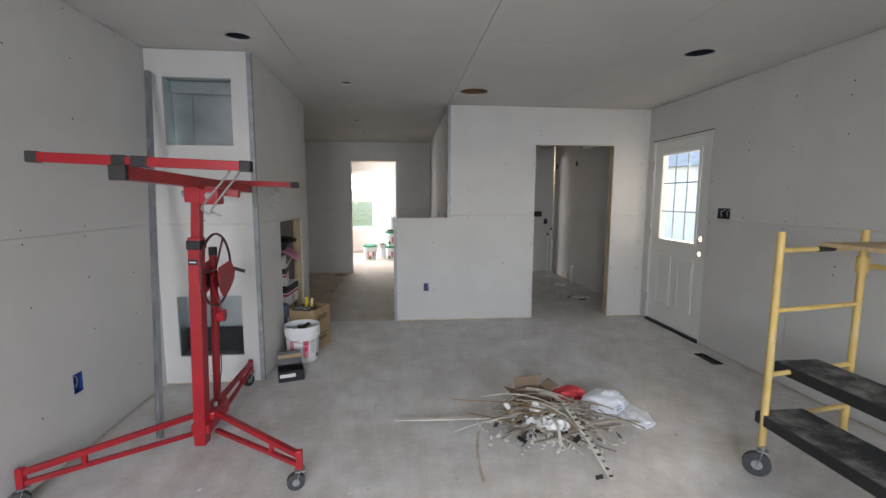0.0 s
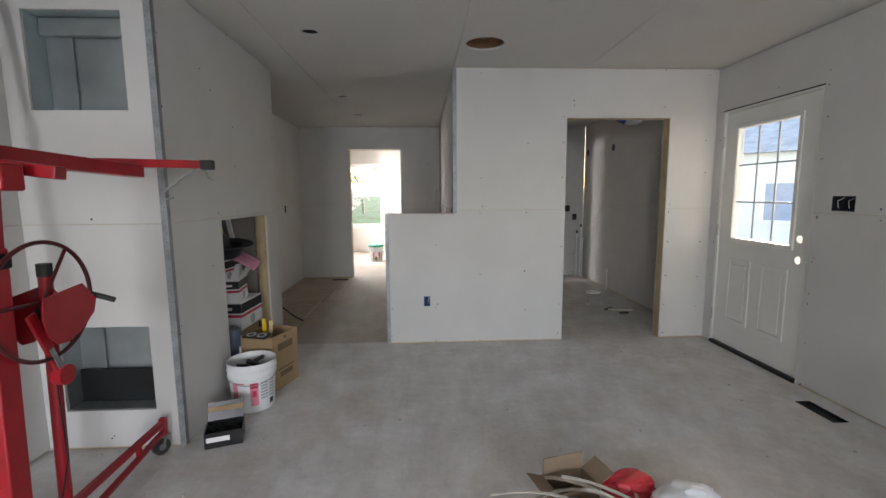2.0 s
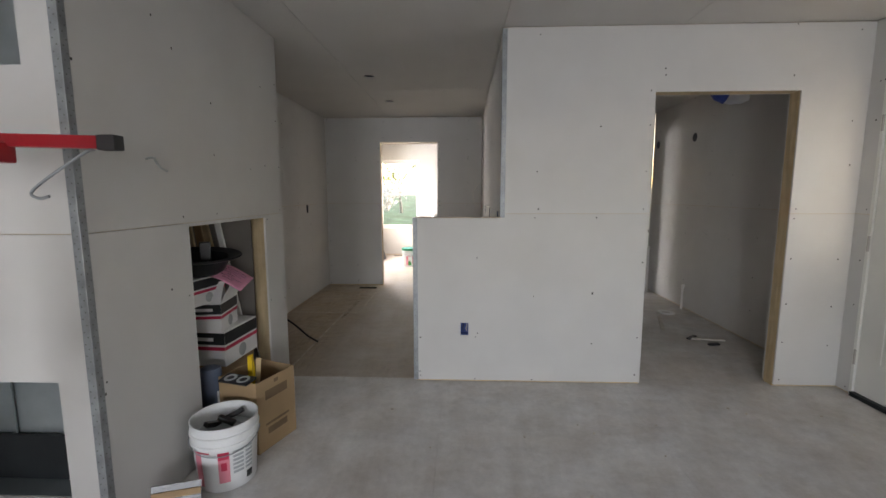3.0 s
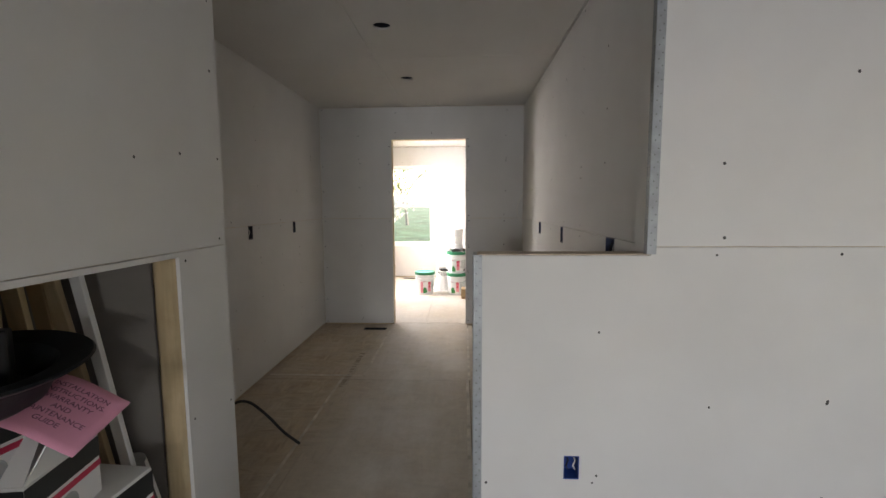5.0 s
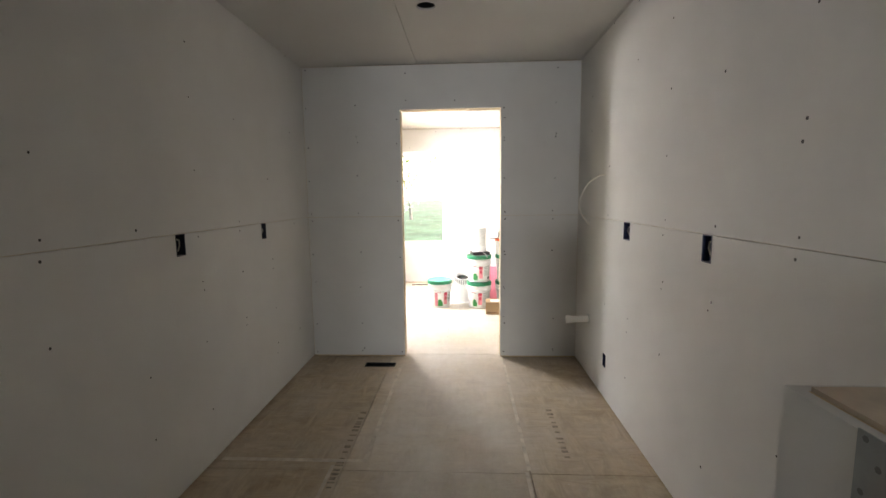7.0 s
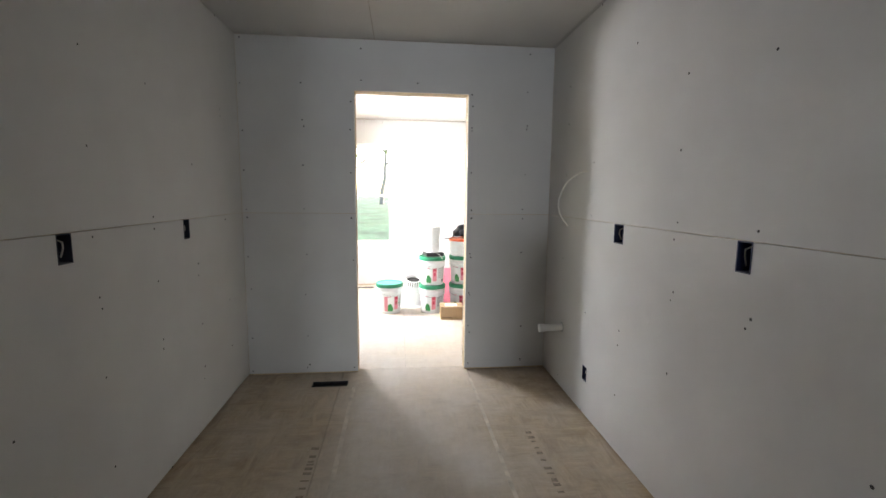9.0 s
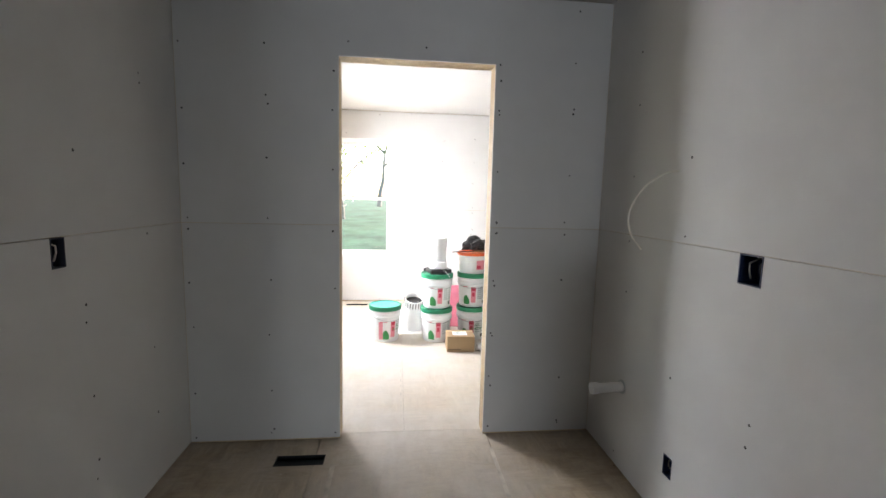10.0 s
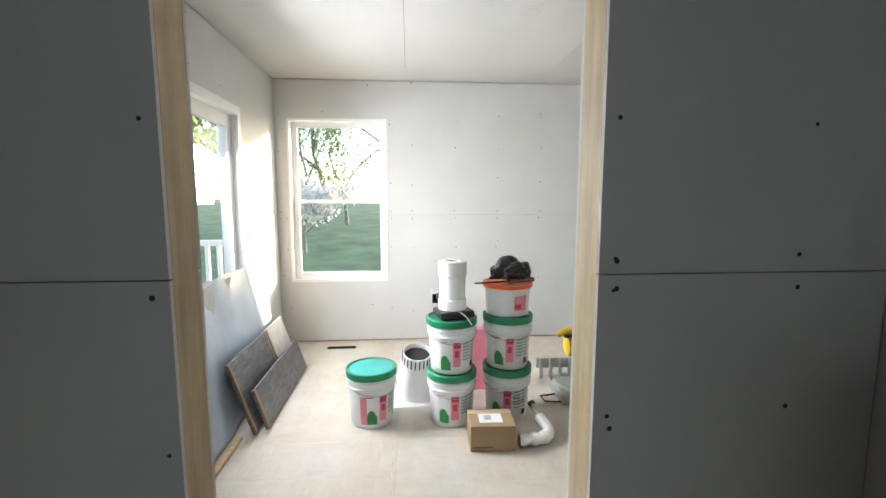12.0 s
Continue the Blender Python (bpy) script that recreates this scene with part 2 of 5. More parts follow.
def quad_box(bm, x0, x1, y0, y1, z0, z1, m=None):
    v = [bm.verts.new(m @ Vector(p) if m else p) for p in ((x0, y0, z0), (x1, y0, z0), (x1, y1, z0), (x0, y1, z0), (x0, y0, z1), (x1, y0, z1), (x1, y1, z1), (x0, y1, z1))]
    for f in ((3, 2, 1, 0), (4, 5, 6, 7), (0, 1, 5, 4), (1, 2, 6, 5), (2, 3, 7, 6), (3, 0, 4, 7)):
        bm.faces.new([v[i] for i in f])
    return bm


def box(x0, x1, y0, y1, z0, z1, bevel=0.0, m=None):
    bm = quad_box(bmesh.new(), x0, x1, y0, y1, z0, z1, m)
    if bevel:
        bmesh.ops.bevel(bm, geom=bm.edges[:], offset=bevel, segments=2, affect="EDGES", profile=0.5)
    return bm


def beam(bm, p0, p1, w, h, up=(0, 0, 1)):
    """A straight bar of w x h from p0 to p1."""
    p0, p1, up = Vector(p0), Vector(p1), Vector(up)
    d = p1 - p0
    z = d.normalized()
    x = up.cross(z)
    if x.length < 1e-4:
        x = Vector((1, 0, 0)).cross(z)
    x.normalize()
    y = z.cross(x)
    m = Matrix((x, y, z)).transposed().to_4x4()
    m.translation = p0
    return quad_box(bm, -w / 2, w / 2, -h / 2, h / 2, 0, d.length, m)


def bar(p0, p1, w, h, up=(0, 0, 1), bevel=0.003):
    bm = beam(bmesh.new(), p0, p1, w, h, up)
    if bevel:
        bmesh.ops.bevel(bm, geom=bm.edges[:], offset=bevel, segments=2, affect="EDGES", profile=0.5)
    return bm


def sweep(bm, pts, r, n=8, r1=None, flat=None, cap=True):
    """A tube along pts; flat=(w, h) gives a strip."""
    pts = [Vector(p) for p in pts]
    rings = []
    prev = None
    for i, p in enumerate(pts):
        d = (pts[min(i + 1, len(pts) - 1)] - pts[max(i - 1, 0)]).normalized()
        ref = prev if prev is not None else (Vector((0, 0, 1)) if abs(d.z) < 0.9 else Vector((1, 0, 0)))
        x = (ref - d * ref.dot(d)).normalized()
        prev = x
        y = d.cross(x)
        k = i / max(1, len(pts) - 1)
        rr = r if r1 is None else r + (r1 - r) * k
        if flat:
            w, h = flat
            off = [(h / 2, w / 2), (h / 2, -w / 2), (-h / 2, -w / 2), (-h / 2, w / 2)]
            rings.append([bm.verts.new(p + x * a + y * b) for a, b in off])
        else:
            rings.append([bm.verts.new(p + (x * math.cos(2 * math.pi * j / n) + y * math.sin(2 * math.pi * j / n)) * rr) for j in range(n)])
    q = len(rings[0])
    for a, b in zip(rings, rings[1:]):
        for j in range(q):
            bm.faces.new((a[j], a[(j + 1) % q], b[(j + 1) % q], b[j]))
    if cap:
        bm.faces.new(rings[0][::-1])
        bm.faces.new(rings[-1])
    return bm


def tube(p0, p1, r, n=16, r1=None):
    return sweep(bmesh.new(), [p0, p1], r, n, r1)


def lathe(bm, prof, n=32, cx=0.0, cy=0.0, a0=0.0, a1=2 * math.pi):
    """Revolve (r, z) pairs."""
    full = abs(a1 - a0 - 2 * math.pi) < 1e-6
    cols = n if full else n + 1
    g = [[bm.verts.new((cx + r * math.cos(a0 + (a1 - a0) * j / n), cy + r * math.sin(a0 + (a1 - a0) * j / n), z)) for j in range(cols)] for r, z in prof]
    for a, b in zip(g, g[1:]):
        for j in range(n):
            k = (j + 1) % cols
            bm.faces.new((a[j], a[k], b[k], b[j]))
    return bm


def plate(bm, u0, u1, v0, v1, holes, d0, d1, fn):
    """A slab between d0 and d1 over a rectangle in (u, v) with rectangular holes; fn maps (u, d, v) to the world."""
    us = sorted({u0, u1, *[min(max(h[i], u0), u1) for h in holes for i in (0, 1)]})
    vs = sorted({v0, v1, *[min(max(h[i], v0), v1) for h in holes for i in (2, 3)]})
    nu, nv = len(us) - 1, len(vs) - 1
    solid = [[not any(h[0] < (us[i] + us[i + 1]) / 2 < h[1] and h[2] < (vs[j] + vs[j + 1]) / 2 < h[3] for h in holes) for j in range(nv)] for i in range(nu)]
    cache = {}

    def vert(i, j, k):
        key = (i, j, k)
        if key not in cache:
            cache[key] = bm.verts.new(fn(us[i], (d0, d1)[k], vs[j]))
        return cache[key]

    def at(i, j):
        return 0 <= i < nu and 0 <= j < nv and solid[i][j]

    for i in range(nu):
        for j in range(nv):
            if not solid[i][j]:
                continue
            for k in (0, 1):
                bm.faces.new([vert(i, j, k), vert(i + 1, j, k), vert(i + 1, j + 1, k), vert(i, j + 1, k)])
            for (di, dj), (a, b) in {(-1, 0): ((i, j), (i, j + 1)), (1, 0): ((i + 1, j), (i + 1, j + 1)), (0, -1): ((i, j), (i + 1, j)), (0, 1): ((i, j + 1), (i + 1, j + 1))}.items():
                if not at(i + di, j + dj):
                    bm.faces.new([vert(*a, 0), vert(*b, 0), vert(*b, 1), vert(*a, 1)])
    return bm


def finish(name, bm, material, smooth=False):
    if bm.faces:
        bmesh.ops.recalc_face_normals(bm, faces=bm.faces[:])
    me = bpy.data.meshes.new(name)
    bm.to_mesh(me)
    bm.free()
    me.materials.append(material)
    if smooth:
        me.polygons.foreach_set("use_smooth", [True] * len(me.polygons))
        me.set_sharp_from_angle(angle=radians(40))
    return new(name, me)


def part(name, bm, material, parent, label="", smooth=False, kind=""):
    ob = finish(name, bm, material, smooth)
    ob.parent = parent
    return tagged(ob, label, "", "", kind)


def thing(name, label, category, group="", m=None, kind=""):
    ob = new(name)
    if m:
        ob.matrix_basis = m
    return tagged(ob, label, category, group, kind)


# ---- structure ----
CEILZ = 2.44
BOARD = 0.0127


def mapper(axis, c, s):
    """Depth d goes into the wall, away from the face whose normal is s along axis."""
    if axis == "x":
        return lambda u, d, v: (c - s * d, u, v)
    return lambda u, d, v: (u, c - s * d, v)


def screw_field(bm, fn, u0, u1, holes, rng, skip=0.3):
    """Drywall screws along the studs, sunk in rows, a few missed."""
    def dot(u, v):
        if any(h[0] - 0.02 < u < h[1] + 0.02 and h[2] - 0.02 < v < h[3] + 0.02 for h in holes):
            return
        r = rng.uniform(0.0044, 0.0064)
        ring = [bm.verts.new(fn(u + r * math.cos(k * math.pi / 3), -0.0012, v + r * math.sin(k * math.pi / 3))) for k in range(6)]
        bm.faces.new(ring)
    u = u0 + 0.03
    while u < u1:
        for v in (0.03, 0.32, 0.62, 0.92, 1.19, 1.25, 1.53, 1.83, 2.12, 2.41):
            near_seam = abs(v - 1.22) < 0.05
            if rng.random() > skip:
                dot(u + rng.uniform(-0.012, 0.012), v + rng.uniform(-0.006, 0.006) * (1 if near_seam else 7))
                if rng.random() < 0.22 and not near_seam:
                    dot(u + rng.uniform(-0.01, 0.01), v + 0.045)
        u += 0.406
    for h in holes:
        if h[3] - h[2] > 1.0 and h[3] < 3:
            for e in (h[0] - 0.03, h[1] + 0.03):
                for v in (0.05, 0.33, 0.61, 0.90, 1.185, 1.25, 1.52, 1.80, 2.03):
                    if u0 < e < u1 and rng.random() > skip * 0.6:
                        dot(e + rng.uniform(-0.008, 0.008), v + rng.uniform(-0.03, 0.03) * (abs(v - 1.22) > 0.05))


def wall(name, axis, c, s, u0, u1, holes=(), thick=0.115, label="", seams_low=(), seams_high=(), back=False, seed=1, skip=0.35, body=None):
    """Timber wall faced with drywall sheets; holes are (u0, u1, z0, z1)."""
    rng = random.Random(seed)
    holes = list(holes)
    fn = mapper(axis, c, s)
    root = finish(name, plate(bmesh.new(), (body or (u0, u1))[0], (body or (u0, u1))[1], 0, CEILZ + 0.005, holes, BOARD + 0.001, thick, fn), PINE)
    tagged(root, label or "timber stud wall faced with unpainted grey-white drywall sheets", "wall", "", "structure")
    for (z0, z1), seams in (((0.014, 1.2165), seams_low), ((1.2195, 2.434), seams_high)):
        cuts = [u0, *seams, u1]
        for a, b in zip(cuts, cuts[1:]):
            bm = plate(bmesh.new(), a + 0.0012, b - 0.0012, z0, z1, holes, 0, BOARD, fn)
            if bm.faces:
                part("panel", bm, DRYWALL, root)
            if back:
                bm = plate(bmesh.new(), a + 0.0012, b - 0.0012, z0, z1, holes, thick + 0.001, thick + BOARD, fn)
                if bm.faces:
                    part("panel", bm, DRYWALL, root)
    bm = bmesh.new()
    screw_field(bm, fn, u0, u1, holes, rng, skip)
    part("screw_heads", bm, SCREW, root, "dark drywall screw heads", kind="stuff")
    return root


def outlet_box(name, axis, c, s, h, material, label, gangs=1):
    """An open electrical box set in a wall; h = (u0, u1, z0, z1)."""
    fn = mapper(axis, c, s)
    root = thing(name, label, "electrical box")
    u0, u1, z0, z1 = h
    t = 0.003
    bm = plate(bmesh.new(), u0, u1, z0, z1, [(u0 + t, u1 - t, z0 + t, z1 - t)], -0.002, 0.065, fn)
    part("box_shell", bm, material, root)
    part("box_back", plate(bmesh.new(), u0 + t, u1 - t, z0 + t, z1 - t, [], 0.06, 0.065, fn), material, root)
    for k in range(gangs + 1):
        uu = u0 + (u1 - u0) * (k + 0.6) / (gangs + 1.2)
        pts = [fn(uu, 0.06, z1 - 0.01), fn(uu + 0.006, 0.02, z1 - 0.03), fn(uu - 0.004, 0.012, (z0 + z1) / 2), fn(uu + 0.008, 0.03, z0 + 0.02)]
        part("wire", sweep(bmesh.new(), pts, 0.003, 6), CABLE if k % 2 else RUBBER, root, "coiled cable end")
    return root


LX, RX, HX, HL, PY, HY, FY, FLX = -1.70, 2.955, 0.612, -1.645, 5.012, 8.335, 11.64, -1.61
BACK = -3.0
H_LIV = (2.53, 2.595, 0.345, 0.455)
H_PONY = (0.322, 0.378, 0.35, 0.44)
H_HL = [(6.625, 6.69, 1.115, 1.2165), (7.475, 7.535, 1.115, 1.2165)]
H_HR = [(7.205, 7.30, 1.115, 1.2165), (6.385, 6.45, 1.11, 1.2165), (5.40, 5.51, 1.105, 1.2165), (7.545, 7.6, 0.225, 0.315)]
H_SW = (3.68, 3.83, 1.235, 1.33)
H_FAR = (-0.18, -0.125, 0.36, 0.45)
DOOR_E = (3.965, 4.91, 0.0, 2.05)
DOOR_B = (1.60, 2.53, 0.0, 2.018)
DOOR_H = (-0.845, -0.022, 0.0, 2.088)
DOOR_F = (1.40, 2.30, 0.0, 2.05)
N1, N2 = (-1.59, -1.128, 1.78, 2.25), (-1.59, -1.128, 0.22, 0.68)
SHELF = (4.03, 4.85, 0.0, 1.2)
WIN_F = (-1.50, -0.60, 0.585, 2.095)
PATIO = (8.95, 10.83, 0.02, 2.02)
WIN_R = (-1.4, -0.1, 0.8, 2.1)
WIN_R2 = (1.3, 2.6, 0.8, 2.1)

wall("wall_living_west", "x", LX, 1, BACK, 3.43, [H_LIV], 0.15, seams_low=(-0.6, 1.84), seams_high=(0.6,), seed=3)
wall("wall_living_east", "x", RX, -1, BACK, 5.115, [DOOR_E, H_SW], 0.15, seams_low=(0.6, 3.04), seams_high=(-0.6, 3.04), seed=4)
wall("wall_living_south", "y", BACK, 1, LX, RX, [WIN_R, WIN_R2], 0.15, seams_low=(0.7,), seams_high=(0.9,), seed=5)
wall("wall_chase_front", "y", 3.43, -1, LX - 0.1, -0.987, [N1, N2], 0.09, seed=6, skip=0.5, body=(LX - 0.1, -1.08))
wall("wall_chase_side", "x", -0.987, 1, 3.4437, 5.137, [SHELF], 0.09, seed=7, skip=0.55)
wall("wall_chase_back", "y", 5.15, 1, HL - 0.06, -0.9997, [], 0.09, seed=8)
wall("wall_hall_west", "x", HL, 1, 5.15, HY, H_HL, 0.15, seed=9)
wall("wall_hall_end", "y", HY, -1, HL, HX, [DOOR_H], 0.115, seed=10, back=True, skip=0.15)
wall("wall_hall_east", "x", HX, -1, PY + 0.1147, HY, H_HR, 0.115, seed=11, back=True, seams_low=(), skip=0.4)
wall("wall_partition", "y", PY, -1, 0.0, RX, [DOOR_B, (-1, 0.607, 1.187, 9), H_PONY], 0.101, seed=12, back=True, skip=0.45)
wall("wall_bath_east", "x", RX + 0.01, -1, 5.13, 8.2, [], 0.14, seed=13)
wall("wall_bath_north", "y", 8.2, -1, HX + 0.128, RX + 0.01, [DOOR_F], 0.12, seed=14)
wall("wall_far_north", "y", FY, -1, FLX, 2.4, [WIN_F, H_FAR], 0.15, seed=15)
wall("wall_far_west", "x", FLX, 1, HY + 0.128, FY, [PATIO], 0.15, seed=16)
wall("wall_far_east", "x", 2.4, -1, HY + 0.128, FY, [], 0.12, seed=17)
wall("wall_far_south", "y", HY + 0.128, 1, HX, 2.4, [DOOR_F], 0.1, seed=18)
tagged(finish("wall_chase_outer", box(-1.9, -1.705, 3.43, 5.2, 0, 2.6), SIDING), "outer wall behind the chase", "wall", "", "structure")
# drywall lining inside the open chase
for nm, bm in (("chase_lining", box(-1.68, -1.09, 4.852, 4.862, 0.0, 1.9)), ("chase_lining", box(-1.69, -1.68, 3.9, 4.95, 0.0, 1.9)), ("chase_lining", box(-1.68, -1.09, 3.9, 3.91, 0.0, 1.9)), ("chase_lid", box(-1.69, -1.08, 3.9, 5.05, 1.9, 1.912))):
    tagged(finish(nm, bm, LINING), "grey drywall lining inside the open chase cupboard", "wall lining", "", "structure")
tagged(finish("pony_cap", box(0.004, 0.605, PY + 0.014, PY + 0.100, 1.186, 1.192), OSB), "bare wooden top plate of the half-height wall", "wall cap", "", "structure")
tagged(finish("pony_end_board", plate(bmesh.new(), PY + 0.002, PY + 0.1125, 0.014, 1.188, [], 0, BOARD, mapper("x", -BOARD, -1)), DRYWALL), "drywall end of the half-height wall", "wall", "", "structure")
tagged(finish("partition_end_board", plate(bmesh.new(), PY + 0.002, PY + 0.1135, 1.193, 2.434, [], 0, BOARD - 0.001, mapper("x", 0.594, -1)), DRYWALL), "drywall end of the partition above the half wall", "wall", "", "structure")


def corner_bead(name, x, y, sx, sy, z0, z1):
    """Perforated metal angle over an outside drywall corner."""
    root = thing(name, "perforated galvanised metal corner bead on drywall edge", "corner bead", "corner beads")
    g, w = 0.0015, 0.03
    bm = bmesh.new()
    quad_box(bm, min(x - sx * w, x + sx * g), max(x - sx * w, x + sx * g), min(y, y + sy * g), max(y, y + sy * g), z0, z1)
    part("flange", bm, GALV, root)
    bm = bmesh.new()
    quad_box(bm, min(x, x + sx * g), max(x, x + sx * g), min(y - sy * w, y), max(y - sy * w, y), z0, z1)
    part("flange", bm, GALV, root)
    part("nose", tube((x + sx * 0.001, y + sy * 0.001, z0), (x + sx * 0.001, y + sy * 0.001, z1), 0.0028, 8), GALV, root)
    rng = random.Random(int(z1 * 100))
    bm = bmesh.new()
    z = z0 + 0.03
    while z < z1 - 0.02:
        for a in (0.010, 0.022):
            zz = z + (0.02 if a > 0.015 else 0) + rng.uniform(-0.002, 0.002)
            bm.faces.new([bm.verts.new((x - sx * (a + 0.003 * math.cos(k * math.pi / 3)), y + sy * 0.0022, zz + 0.003 * math.sin(k * math.pi / 3))) for k in range(6)])
            bm.faces.new([bm.verts.new((x + sx * 0.0022, y - sy * (a + 0.003 * math.cos(k * math.pi / 3)), zz + 0.003 * math.sin(k * math.pi / 3))) for k in range(6)])
        z += 0.045
    part("perforations", bm, PERF, root, kind="stuff")
    return root


corner_bead("corner_bead", -0.987, 3.43, 1, -1, 0.012, 2.43)
corner_bead("corner_bead", -BOARD, PY, -1, -1, 0.012, 1.19)
corner_bead("corner_bead", 0.594, PY, -1, -1, 1.192, 2.43)

# floor sheets
floor = finish("floor", box(-1.9, 3.15, -3.2, 11.85, -0.55, -0.024), VOID)
tagged(floor, "sheathed timber subfloor covered in drywall dust", "floor", "", "structure")
VENTS = [(2.73, 2.83, 3.45, 3.72), (-1.15, -0.90, 8.10, 8.19), (-1.16, -0.90, 11.42, 11.49)]
fl = lambda u, d, v: (u, v, -d)
sheets = []
for x0, x1 in ((-1.85, -1.02), (-1.02, 0.2), (0.2, 1.42), (1.42, 2.64), (2.64, 3.1)):
    for y0, y1 in ((-3.15, -0.7), (-0.7, 1.74), (1.74, 2.72), (2.72, 5.06)):
        sheets.append((x0, x1, y0, y1, FLOOR_DUSTY))
for x0, x1 in ((-1.85, -0.95), (-0.95, 0.0), (0.0, 0.66)):
    for y0, y1 in ((5.06, 6.74), (6.74, 8.4)):
        sheets.append((x0, x1, y0, y1, FLOOR_HALL))
for x0, x1 in ((0.66, 1.9), (1.9, 3.1)):
    sheets.append((x0, x1, 5.06, 8.4, FLOOR_DUSTY))
for x0, x1 in ((-1.85, -0.48), (-0.48, 0.74), (0.74, 2.6)):
    for y0, y1 in ((8.4, 9.86), (9.86, 11.05), (11.05, 11.8)):
        sheets.append((x0, x1, y0, y1, FLOOR_FAR))
for x0, x1, y0, y1, m in sheets:
    g = 0.0018 if m is FLOOR_HALL else 0.0006
    part("floor_sheet", plate(bmesh.new(), x0 + g, x1 - g, y0 + g, y1 - g, VENTS, 0, 0.022, fl), m, floor)
DUST = mat("seam_dust", (0.54, 0.49, 0.42), 0.9, var=0.3, scale=12, bump=0.2)
for x0, x1, y0, y1 in ((-1.02, -1.002, 5.2, 6.78), (-0.862, -0.838, 6.835, 8.1), (-1.62, -0.838, 6.808, 6.834), (-0.026, -0.008, 5.3, 6.75), (-0.013, 0.007, 6.765, 8.2), (-0.50, -0.492, 8.5, 9.8)):
    part("seam_dust", box(x0, x1, y0, y1, 0.0003, 0.0012), DUST, floor)
STAMP = mat("grey_floor_stamp", (0.25, 0.21, 0.165), 0.85, var=0.35, scale=60, bump=0)
rng = random.Random(31)
for x, ys, ye in ((-0.98, 6.60, 7.35), (0.213, 6.88, 7.42)):
    y = ys
    while y < ye:
        w_, l_ = rng.uniform(0.025, 0.042), rng.uniform(0.010, 0.026)
        part("stamp_bar", box(x - w_ / 2, x + w_ / 2, y, y + l_, 0.0002, 0.0007), STAMP, floor, "faded grey printed floor stamp")
        y += l_ + rng.uniform(0.008, 0.05)
for h in VENTS:
    root = thing("floor_vent", "open rectangular register hole cut in the subfloor", "floor vent", "floor register holes")
    part("duct_boot", plate(bmesh.new(), h[0], h[1], h[2], h[3], [(h[0] + 0.002, h[1] - 0.002, h[2] + 0.002, h[3] - 0.002)], -0.001, 0.0235, fl), BLACKMETAL, root)
    # black sheet 21 mm down stands in for the unlit depth below
    part("duct_bottom", plate(bmesh.new(), h[0] + 0.003, h[1] - 0.003, h[2] + 0.003, h[3] - 0.003, [], 0.021, 0.0235, fl), BLACKMETAL, root)

# ceiling with round cut-outs
CANS = [(-0.97, 3.16, 0.078), (-0.54, 6.19, 0.055), (-0.53, 7.285, 0.055), (0.787, 4.44, 0.14), (2.195, 3.15, 0.098), (-0.42, 4.25, 0.055)]
cl = lambda u, d, v: (u, v, CEILZ + d)
bm = bmesh.new()
cuts = [(x - r - 0.012, x + r + 0.012, y - r - 0.012, y + r + 0.012) for x, y, r in CANS]
for x0, x1 in ((-1.86, -0.70), (-0.70, 0.60), (0.60, 1.755), (1.755, 3.1)):
    for y0, y1 in ((-3.15, 0.6), (0.6, 3.05), (3.05, 6.75), (6.75, 8.4)):
        plate(bm, x0 + 0.0018, x1 - 0.0018, y0 + 0.0018, y1 - 0.0018, cuts, 0, BOARD, cl)
for x0, x1 in ((-1.8, -0.42), (-0.42, 0.8), (0.8, 2.55)):
    plate(bm, x0 + 0.0015, x1 - 0.0015, 8.4, 11.8, cuts, 0, BOARD, cl)
for x, y, r in CANS:
    q = r + 0.012
    n = 32
    outer, inner, top = [], [], []
    for k in range(n):
        a = 2 * math.pi * k / n
        c, s_ = math.cos(a), math.sin(a)
        f = q / max(abs(c), abs(s_))
        outer.append(bm.verts.new((x + c * f, y + s_ * f, CEILZ)))
        inner.append(bm.verts.new((x + c * r, y + s_ * r, CEILZ)))
        top.append(bm.verts.new((x + c * r, y + s_ * r, CEILZ + BOARD)))
    for k in range(n):
        j = (k + 1) % n
        bm.faces.new((outer[k], outer[j], inner[j], inner[k]))
        bm.faces.new((inner[k], inner[j], top[j], top[k]))
tagged(finish("ceiling", bm, CEIL), "unpainted drywall ceiling with open seams and round cut-outs", "ceiling", "", "structure")
tagged(finish("ceiling_deck", box(-1.9, 3.15, -3.2, 11.85, CEILZ + 0.16, CEILZ + 0.3), ATTIC), "dark timber deck above the ceiling boards", "ceiling", "", "structure")
for k, (x, y, r) in enumerate(CANS):
    root = thing("recessed_light", "round ceiling cut-out with an empty lamp housing", "ceiling light", "ceiling cut-outs", pose(x, y, CEILZ))
    rr = r + 0.004
    prof = [(rr, 0.013), (rr, 0.10), (rr * 0.6, 0.115), (0.001, 0.115)]
    part("housing", lathe(bmesh.new(), prof, 32), ATTIC if r > 0.12 else BOXDARK, root, smooth=True)
    part("socket", lathe(bmesh.new(), [(r * 0.3, 0.114), (r * 0.3, 0.05), (r * 0.2, 0.045), (0.001, 0.045)], 16), BLACKMETAL, root, smooth=True)

